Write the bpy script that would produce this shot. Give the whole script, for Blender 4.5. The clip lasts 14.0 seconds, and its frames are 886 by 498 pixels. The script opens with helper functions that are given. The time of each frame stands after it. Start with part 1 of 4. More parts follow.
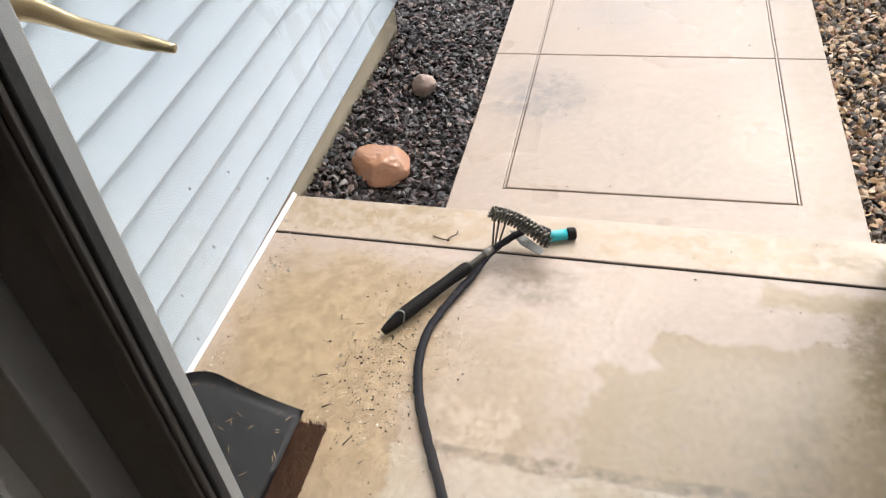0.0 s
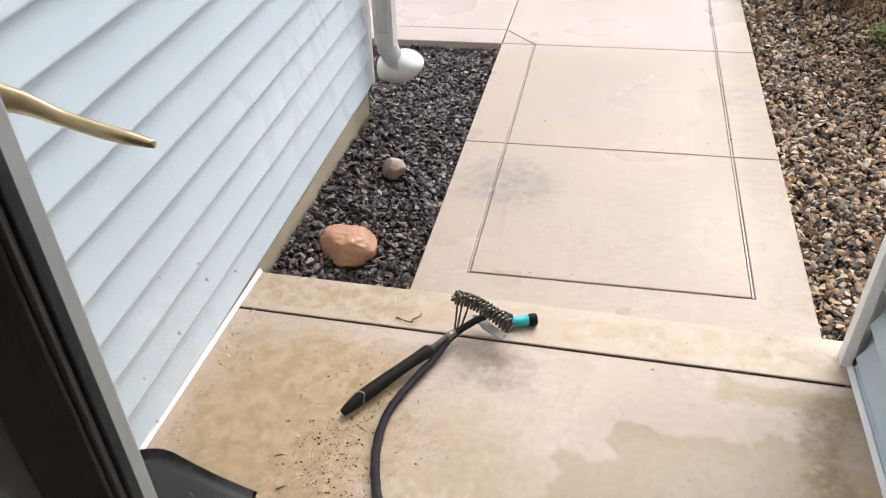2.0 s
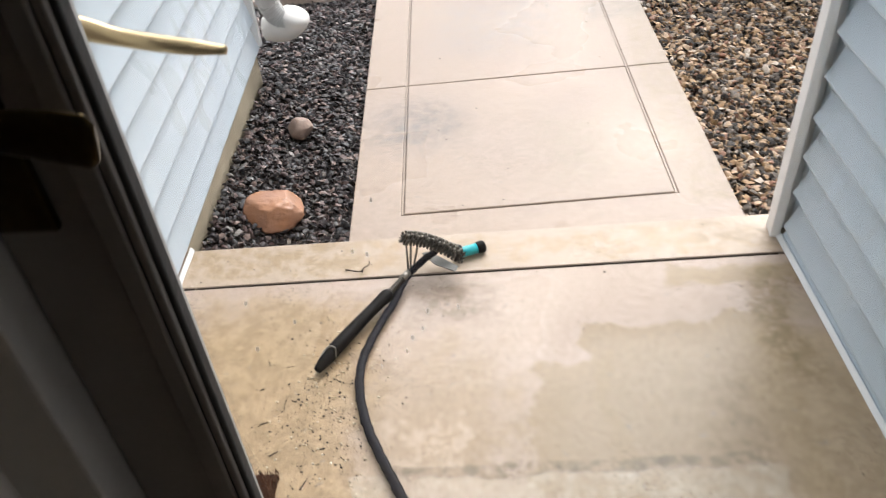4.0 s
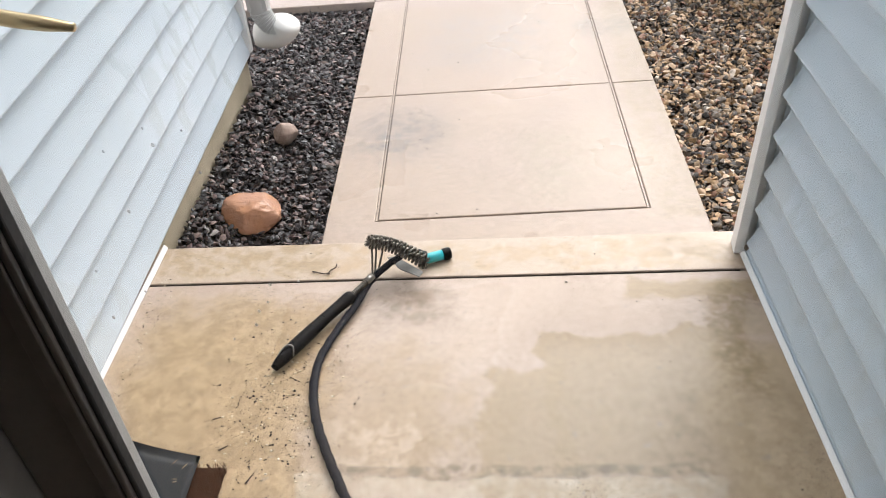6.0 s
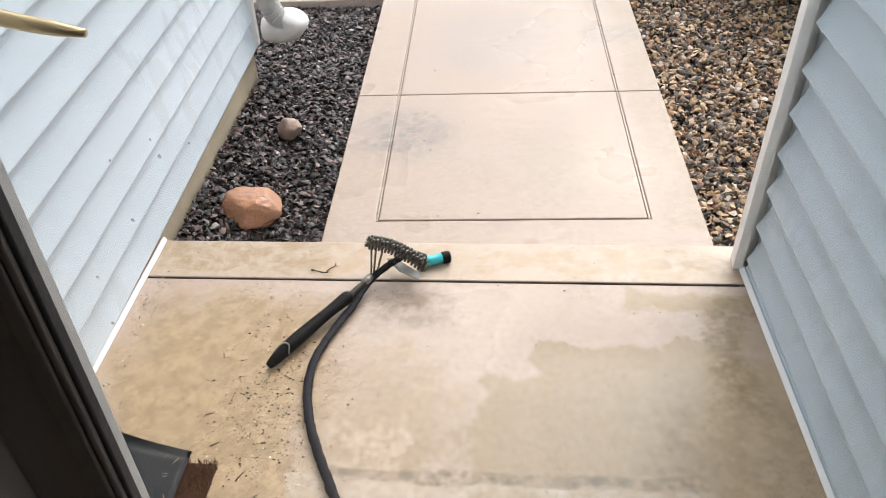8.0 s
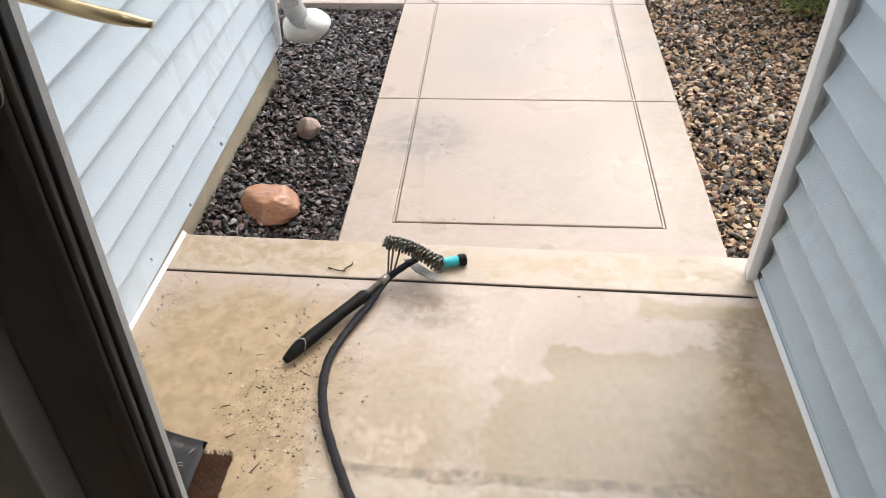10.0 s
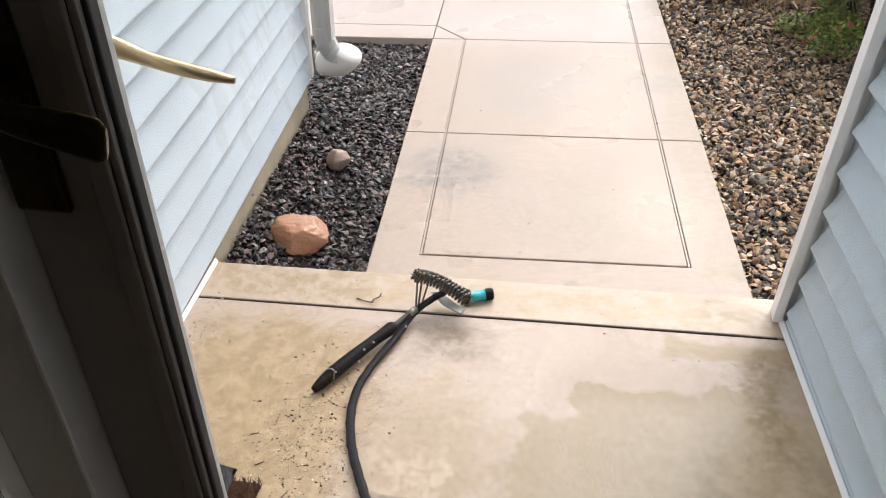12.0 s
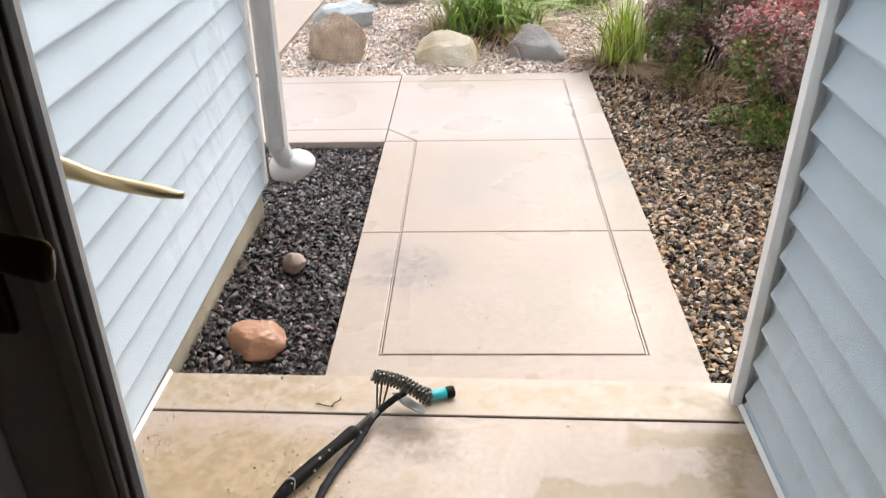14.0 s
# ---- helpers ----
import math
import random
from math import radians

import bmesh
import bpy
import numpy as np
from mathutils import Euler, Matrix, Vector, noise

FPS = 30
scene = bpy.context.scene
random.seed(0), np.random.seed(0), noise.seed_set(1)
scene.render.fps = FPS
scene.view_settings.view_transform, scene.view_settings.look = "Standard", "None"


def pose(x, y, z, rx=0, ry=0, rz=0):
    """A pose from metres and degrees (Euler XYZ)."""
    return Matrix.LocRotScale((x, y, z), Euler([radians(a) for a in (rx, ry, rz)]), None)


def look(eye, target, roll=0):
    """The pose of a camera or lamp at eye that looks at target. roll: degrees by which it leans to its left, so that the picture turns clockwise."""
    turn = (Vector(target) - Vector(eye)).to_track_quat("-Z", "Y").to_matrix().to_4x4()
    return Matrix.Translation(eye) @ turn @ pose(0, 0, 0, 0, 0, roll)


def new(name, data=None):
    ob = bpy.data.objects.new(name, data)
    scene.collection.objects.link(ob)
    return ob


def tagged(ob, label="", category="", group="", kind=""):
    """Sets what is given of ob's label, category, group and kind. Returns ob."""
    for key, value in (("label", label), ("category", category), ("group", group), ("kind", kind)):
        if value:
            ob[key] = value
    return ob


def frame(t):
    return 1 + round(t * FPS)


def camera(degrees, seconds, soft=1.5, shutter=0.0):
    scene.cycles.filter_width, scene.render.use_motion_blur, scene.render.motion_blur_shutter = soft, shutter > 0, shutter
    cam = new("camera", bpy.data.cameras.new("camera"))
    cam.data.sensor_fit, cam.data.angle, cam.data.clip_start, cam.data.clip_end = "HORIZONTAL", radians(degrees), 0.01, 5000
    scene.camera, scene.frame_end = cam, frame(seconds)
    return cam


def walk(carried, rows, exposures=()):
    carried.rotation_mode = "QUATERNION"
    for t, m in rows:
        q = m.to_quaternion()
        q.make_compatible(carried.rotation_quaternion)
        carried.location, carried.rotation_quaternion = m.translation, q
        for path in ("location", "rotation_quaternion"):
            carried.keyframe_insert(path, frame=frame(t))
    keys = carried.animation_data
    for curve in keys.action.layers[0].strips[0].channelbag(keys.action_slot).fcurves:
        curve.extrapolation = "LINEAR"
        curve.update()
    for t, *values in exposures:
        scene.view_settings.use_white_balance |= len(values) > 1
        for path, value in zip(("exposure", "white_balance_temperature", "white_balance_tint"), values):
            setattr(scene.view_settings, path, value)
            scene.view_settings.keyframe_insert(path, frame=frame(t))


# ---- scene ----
cam = camera(58.3, 14.0, soft=0.35, shutter=0.3)
PATH = [
    (0, (0.9200, -1.3982, 1.3653), (0.4679, -0.0025, 0.0060), -5.81),
    (0.5, (0.9230, -1.3960, 1.3694), (0.4798, 0.0807, 0.0955), -4.80),
    (1, (0.9280, -1.4127, 1.3964), (0.4925, 0.1550, 0.2335), -2.90),
    (1.5, (0.9279, -1.4311, 1.4009), (0.5323, 0.1487, 0.2400), -1.07),
    (2, (0.9297, -1.4100, 1.3920), (0.5369, 0.1304, 0.1785), -1.46),
    (2.5, (0.9496, -1.3451, 1.3902), (0.5231, 0.1513, 0.1336), -4.15),
    (3, (0.9206, -1.3216, 1.3741), (0.5882, 0.1733, 0.0878), -5.00),
    (3.5, (0.7927, -1.3951, 1.3575), (0.6127, 0.1219, 0.0666), -4.84),
    (4, (0.7884, -1.4638, 1.3515), (0.6844, 0.0531, 0.0521), -5.04),
    (4.2, (0.7794, -1.5197, 1.3396), (0.7314, 0.0008, 0.0412), -3.85),
    (6.5, (0.9277, -1.4823, 1.3391), (0.7717, 0.0596, 0.0748), -3.52),
    (7, (0.9240, -1.4746, 1.3423), (0.7723, 0.0623, 0.0714), -2.88),
    (9.5, (0.8825, -1.5028, 1.3571), (0.7524, 0.0397, 0.0908), 0.31),
    (10, (0.8812, -1.5054, 1.3567), (0.7324, 0.0397, 0.0955), 0.21),
    (10.5, (0.8756, -1.5077, 1.3597), (0.7167, 0.0404, 0.1035), 0.41),
    (11, (0.8683, -1.5128, 1.3600), (0.7004, 0.0452, 0.1172), 0.58),
    (11.5, (0.8658, -1.5213, 1.3721), (0.6831, 0.0486, 0.1465), 0.49),
    (12, (0.8512, -1.5241, 1.3862), (0.6577, 0.0604, 0.1813), 0.68),
    (12.5, (0.8555, -1.5156, 1.3771), (0.6637, 0.0815, 0.1886), 0.94),
    (13, (0.8578, -1.5228, 1.3779), (0.6767, 0.0926, 0.2127), 1.04),
    (13.5, (0.8603, -1.5281, 1.3904), (0.7032, 0.1254, 0.2763), 0.87),
    (14, (0.8595, -1.5298, 1.3958), (0.7525, 0.1977, 0.3936), 0.01),
]
walk(cam, [(t, look(eye, target, roll)) for t, eye, target, roll in PATH], exposures=[(0, 1.20), (1, 1.12), (1.5, 1.09), (2.5, 1.05), (3, 0.99), (3.5, 1.04), (4, 1.11), (7, 1.12), (10, 1.13), (12, 1.14), (14, 1.16)])

# ---- world, sun, exposure ----
world = bpy.data.worlds.new("overcast_sky")
scene.world = world
world.use_nodes = True
wn = world.node_tree.nodes
wl = world.node_tree.links
sky = wn.new("ShaderNodeTexSky")
sky.sky_type = "NISHITA"
sky.sun_disc = False
sky.sun_elevation = radians(48)
sky.sun_rotation = radians(24)
sky.dust_density = 4.0
pale = wn.new("ShaderNodeHueSaturation")
pale.inputs["Saturation"].default_value = 0.22
wl.new(sky.outputs[0], pale.inputs["Color"])
wl.new(pale.outputs[0], wn["Background"].inputs[0])
wn["Background"].inputs[1].default_value = 0.15

sun_data = bpy.data.lights.new("sun", "SUN")
sun_data.energy = 0.85
sun_data.angle = radians(56)
sun_data.color = (1.0, 0.962, 0.945)
sun = new("sun", sun_data)
sun.matrix_world = look((2.2, 6.0, 7.2), (0, 0, 0))

# ---- materials ----


def material(name, colour, rough=0.6, metal=0.0, spread=0.12, scale=18.0, fine=140.0, bump=0.15, depth=0.004, second=None, second_scale=2.5, second_amount=0.6, random_spread=0.0, islands=False, spec=0.5, regions=(), streak=0.0, wet=0.0, specks=0.0, gloss=(), pits=0.0):
    """A surface with grain at two scales; random_spread varies it from piece to piece."""
    m = bpy.data.materials.new(name)
    m.use_nodes = True
    nodes, links = m.node_tree.nodes, m.node_tree.links
    shader = nodes["Principled BSDF"]
    shader.inputs["Roughness"].default_value = rough
    shader.inputs["Metallic"].default_value = metal
    shader.inputs["Specular IOR Level"].default_value = spec
    coord = nodes.new("ShaderNodeTexCoord")
    big = nodes.new("ShaderNodeTexNoise")
    big.inputs["Scale"].default_value = scale
    big.inputs["Detail"].default_value = 6
    small = nodes.new("ShaderNodeTexNoise")
    small.inputs["Scale"].default_value = fine
    small.inputs["Detail"].default_value = 4
    for n in (big, small):
        links.new(coord.outputs["Object"], n.inputs["Vector"])
    value = nodes.new("ShaderNodeMath")
    value.operation = "ADD"
    links.new(big.outputs[0], value.inputs[0])
    links.new(small.outputs[0], value.inputs[1])
    ramp = nodes.new("ShaderNodeMapRange")
    ramp.inputs["From Min"].default_value = 0.6
    ramp.inputs["From Max"].default_value = 1.4
    ramp.inputs["To Min"].default_value = 1 - spread
    ramp.inputs["To Max"].default_value = 1 + spread
    links.new(value.outputs[0], ramp.inputs["Value"])
    base = nodes.new("ShaderNodeMix")
    base.data_type = "RGBA"
    base.inputs[6].default_value = (*colour, 1)
    base.inputs[7].default_value = (*(second or colour), 1)
    patch = nodes.new("ShaderNodeTexNoise")
    patch.inputs["Scale"].default_value = second_scale
    patch.inputs["Detail"].default_value = 5
    links.new(coord.outputs["Object"], patch.inputs["Vector"])
    cut = nodes.new("ShaderNodeMapRange")
    cut.inputs["From Min"].default_value = 0.42
    cut.inputs["From Max"].default_value = 0.62
    cut.inputs["To Max"].default_value = second_amount if second else 0.0
    links.new(patch.outputs[0], cut.inputs["Value"])
    links.new(cut.outputs[0], base.inputs[0])
    last = base.outputs[2]
    if regions:
        warp = nodes.new("ShaderNodeTexNoise")
        warp.inputs["Scale"].default_value = 7.0
        warp.inputs["Detail"].default_value = 8
        warp.inputs["Roughness"].default_value = 0.65
        links.new(coord.outputs["Object"], warp.inputs["Vector"])
        mottle = nodes.new("ShaderNodeTexNoise")
        mottle.inputs["Scale"].default_value = 24.0
        mottle.inputs["Detail"].default_value = 10
        mottle.inputs["Roughness"].default_value = 0.74
        links.new(coord.outputs["Object"], mottle.inputs["Vector"])
        split = nodes.new("ShaderNodeSeparateXYZ")
        links.new(coord.outputs["Object"], split.inputs[0])
        tone = nodes.new("ShaderNodeSeparateXYZ")
        links.new(warp.outputs["Color"], tone.inputs[0])

        def maths(op, a, b):
            n = nodes.new("ShaderNodeMath")
            n.operation = op
            for k, v in enumerate((a, b)):
                if isinstance(v, (int, float)):
                    n.inputs[k].default_value = v
                else:
                    links.new(v, n.inputs[k])
            return n.outputs[0]

        def step(v, a, b):
            n = nodes.new("ShaderNodeMapRange")
            n.interpolation_type = "SMOOTHSTEP"
            n.inputs["From Min"].default_value = a
            n.inputs["From Max"].default_value = b
            links.new(v, n.inputs["Value"])
            return n.outputs[0]

        for x0, x1, y0, y1, soft, bend, tint, amount, broken in regions:
            px = maths("ADD", split.outputs[0], maths("MULTIPLY", maths("SUBTRACT", tone.outputs[0], 0.5), bend))
            py = maths("ADD", split.outputs[1], maths("MULTIPLY", maths("SUBTRACT", tone.outputs[1], 0.5), bend))
            mask = maths("MULTIPLY", step(px, x0, x0 + soft), step(px, x1, x1 - soft))
            mask = maths("MULTIPLY", mask, maths("MULTIPLY", step(py, y0, y0 + soft), step(py, y1, y1 - soft)))
            if broken:
                mask = maths("MULTIPLY", mask, step(mottle.outputs[0], 0.5 - 0.35 / (1 + broken), 0.5 + 0.35 / (1 + broken)))
            mask = maths("MULTIPLY", mask, amount)
            over = nodes.new("ShaderNodeMix")
            over.data_type = "RGBA"
            over.inputs[7].default_value = (*tint, 1)
            links.new(mask, over.inputs[0])
            links.new(last, over.inputs[6])
            last = over.outputs[2]
    if specks:
        dots = nodes.new("ShaderNodeTexNoise")
        dots.inputs["Scale"].default_value = 38.0
        dots.inputs["Detail"].default_value = 3
        links.new(coord.outputs["Object"], dots.inputs["Vector"])
        few = nodes.new("ShaderNodeMapRange")
        few.inputs["From Min"].default_value = 0.66
        few.inputs["From Max"].default_value = 0.74
        few.inputs["To Max"].default_value = specks
        links.new(dots.outputs[0], few.inputs["Value"])
        grime = nodes.new("ShaderNodeMix")
        grime.data_type = "RGBA"
        grime.inputs[7].default_value = (0.25, 0.26, 0.26, 1)
        links.new(few.outputs[0], grime.inputs[0])
        links.new(last, grime.inputs[6])
        last = grime.outputs[2]
    if pits:
        holes = nodes.new("ShaderNodeTexNoise")
        holes.inputs["Scale"].default_value = 150.0
        holes.inputs["Detail"].default_value = 3
        links.new(coord.outputs["Object"], holes.inputs["Vector"])
        crowd = nodes.new("ShaderNodeTexNoise")
        crowd.inputs["Scale"].default_value = 5.0
        crowd.inputs["Detail"].default_value = 3
        links.new(coord.outputs["Object"], crowd.inputs["Vector"])
        both = nodes.new("ShaderNodeMath")
        both.operation = "MULTIPLY_ADD"
        both.inputs[1].default_value = 0.30
        links.new(crowd.outputs[0], both.inputs[0])
        links.new(holes.outputs[0], both.inputs[2])
        sharp = nodes.new("ShaderNodeMapRange")
        sharp.inputs["From Min"].default_value = 0.80
        sharp.inputs["From Max"].default_value = 0.86
        sharp.inputs["To Max"].default_value = pits
        links.new(both.outputs[0], sharp.inputs["Value"])
        pit = nodes.new("ShaderNodeMix")
        pit.data_type = "RGBA"
        pit.inputs[7].default_value = (0.16, 0.115, 0.075, 1)
        links.new(sharp.outputs[0], pit.inputs[0])
        links.new(last, pit.inputs[6])
        last = pit.outputs[2]
    times = nodes.new("ShaderNodeVectorMath")
    times.operation = "SCALE"
    links.new(last, times.inputs[0])
    links.new(ramp.outputs[0], times.inputs["Scale"])
    last = times.outputs[0]
    if random_spread:
        info = nodes.new("ShaderNodeNewGeometry") if islands else nodes.new("ShaderNodeObjectInfo")
        r = info.outputs["Random Per Island" if islands else "Random"]
        vary = nodes.new("ShaderNodeMapRange")
        vary.inputs["To Min"].default_value = 1 - random_spread
        vary.inputs["To Max"].default_value = 1 + random_spread
        links.new(r, vary.inputs["Value"])
        again = nodes.new("ShaderNodeVectorMath")
        again.operation = "SCALE"
        links.new(last, again.inputs[0])
        links.new(vary.outputs[0], again.inputs["Scale"])
        last = again.outputs[0]
    links.new(last, shader.inputs["Base Color"])
    relief = nodes.new("ShaderNodeBump")
    relief.inputs["Strength"].default_value = bump
    relief.inputs["Distance"].default_value = depth
    height = value.outputs[0]
    if streak:
        stretch = nodes.new("ShaderNodeMapping")
        stretch.inputs["Scale"].default_value = (6, 260, 1)
        links.new(coord.outputs["Object"], stretch.inputs["Vector"])
        comb = nodes.new("ShaderNodeTexNoise")
        comb.inputs["Scale"].default_value = 1.0
        comb.inputs["Detail"].default_value = 2
        links.new(stretch.outputs[0], comb.inputs["Vector"])
        more = nodes.new("ShaderNodeMath")
        more.operation = "MULTIPLY_ADD"
        links.new(comb.outputs[0], more.inputs[0])
        more.inputs[1].default_value = streak
        links.new(height, more.inputs[2])
        height = more.outputs[0]
    if wet:
        film = nodes.new("ShaderNodeMapRange")
        film.inputs["From Min"].default_value = 0.40
        film.inputs["From Max"].default_value = 0.60
        film.inputs["To Min"].default_value = rough - wet
        film.inputs["To Max"].default_value = rough + wet
        links.new(patch.outputs[0], film.inputs["Value"])
        shine = film.outputs[0]
        for x0, x1, y0, y1, soft, bend, value_there, ripple in gloss:
            px = maths("ADD", split.outputs[0], maths("MULTIPLY", maths("SUBTRACT", tone.outputs[0], 0.5), bend))
            py = maths("ADD", split.outputs[1], maths("MULTIPLY", maths("SUBTRACT", tone.outputs[1], 0.5), bend))
            mask = maths("MULTIPLY", step(px, x0, x0 + soft), step(px, x1, x1 - soft))
            mask = maths("MULTIPLY", mask, maths("MULTIPLY", step(py, y0, y0 + soft), step(py, y1, y1 - soft)))
            shine = maths("ADD", maths("MULTIPLY", shine, maths("SUBTRACT", 1.0, mask)), maths("MULTIPLY", mask, value_there))
            if ripple:
                lumps = nodes.new("ShaderNodeTexNoise")
                lumps.inputs["Scale"].default_value = 110.0
                lumps.inputs["Detail"].default_value = 2
                links.new(coord.outputs["Object"], lumps.inputs["Vector"])
                height = maths("ADD", height, maths("MULTIPLY", maths("MULTIPLY", lumps.outputs[0], mask), ripple))
        links.new(shine, shader.inputs["Roughness"])
    links.new(height, relief.inputs["Height"])
    links.new(relief.outputs[0], shader.inputs["Normal"])
    return m


def stone_material(name, stops, rough):
    """Each stone takes a colour of its own out of the stops."""
    m = material(name, (1, 1, 1), rough=rough, spec=0.32, spread=0.3, scale=60, fine=300, bump=0.25, depth=0.003)
    nodes, links = m.node_tree.nodes, m.node_tree.links
    info = nodes.new("ShaderNodeNewGeometry")
    ramp = nodes.new("ShaderNodeValToRGB")
    ramp.color_ramp.interpolation = "CONSTANT"
    elements = ramp.color_ramp.elements
    while len(elements) < len(stops):
        elements.new(0.5)
    at = 0.0
    for e, (share, colour) in zip(elements, stops):
        e.position = at
        e.color = (*colour, 1)
        at += share
    links.new(info.outputs["Random Per Island"], ramp.inputs[0])
    mix = [n for n in nodes if n.bl_idname == "ShaderNodeMix"][0]
    links.new(ramp.outputs[0], mix.inputs[6])
    links.new(ramp.outputs[0], mix.inputs[7])
    return m


SIDING = material("vinyl_siding_pale_blue", (0.585, 0.673, 0.748), rough=0.36, spread=0.035, scale=9, fine=60, bump=0.04, second=(0.605, 0.70, 0.76), second_scale=3, specks=0.12)


def reflection_streaks(m):
    """Pale reflections painted as streaks on a glossy damp film, laid out in metres of the wall."""
    nodes, links = m.node_tree.nodes, m.node_tree.links
    shader = nodes["Principled BSDF"]
    where = nodes.new("ShaderNodeNewGeometry")
    squeeze = nodes.new("ShaderNodeMapping")
    squeeze.inputs["Scale"].default_value = (1.0, 5.5, 2.0)
    squeeze.inputs["Rotation"].default_value = (radians(-12), 0, 0)
    links.new(where.outputs["Position"], squeeze.inputs["Vector"])
    streaks = nodes.new("ShaderNodeTexNoise")
    streaks.inputs["Scale"].default_value = 2.3
    streaks.inputs["Detail"].default_value = 5
    streaks.inputs["Distortion"].default_value = 0.8
    links.new(squeeze.outputs[0], streaks.inputs["Vector"])
    edge = nodes.new("ShaderNodeMapRange")
    edge.inputs["From Min"].default_value = 0.53
    edge.inputs["From Max"].default_value = 0.57
    links.new(streaks.outputs[0], edge.inputs["Value"])
    area = nodes.new("ShaderNodeTexNoise")
    area.inputs["Scale"].default_value = 1.6
    links.new(where.outputs["Position"], area.inputs["Vector"])
    some = nodes.new("ShaderNodeMapRange")
    some.inputs["From Min"].default_value = 0.45
    some.inputs["From Max"].default_value = 0.58
    links.new(area.outputs[0], some.inputs["Value"])
    film = nodes.new("ShaderNodeMath")
    film.operation = "MULTIPLY"
    links.new(edge.outputs[0], film.inputs[0])
    links.new(some.outputs[0], film.inputs[1])
    gloss = nodes.new("ShaderNodeMapRange")
    gloss.inputs["To Min"].default_value = 0.36
    gloss.inputs["To Max"].default_value = 0.2
    links.new(film.outputs[0], gloss.inputs["Value"])
    links.new(gloss.outputs[0], shader.inputs["Roughness"])
    feed = shader.inputs["Base Color"].links[0].from_socket
    # lighter colour mixed in where the wet boards would reflect
    mark = nodes.new("ShaderNodeMix")
    mark.data_type = "RGBA"
    part_of = nodes.new("ShaderNodeMath")
    part_of.operation = "MULTIPLY"
    part_of.inputs[1].default_value = 0.4
    links.new(film.outputs[0], part_of.inputs[0])
    links.new(part_of.outputs[0], mark.inputs[0])
    links.new(feed, mark.inputs[6])
    mark.inputs[7].default_value = (0.68, 0.745, 0.775, 1)
    links.new(mark.outputs[2], shader.inputs["Base Color"])


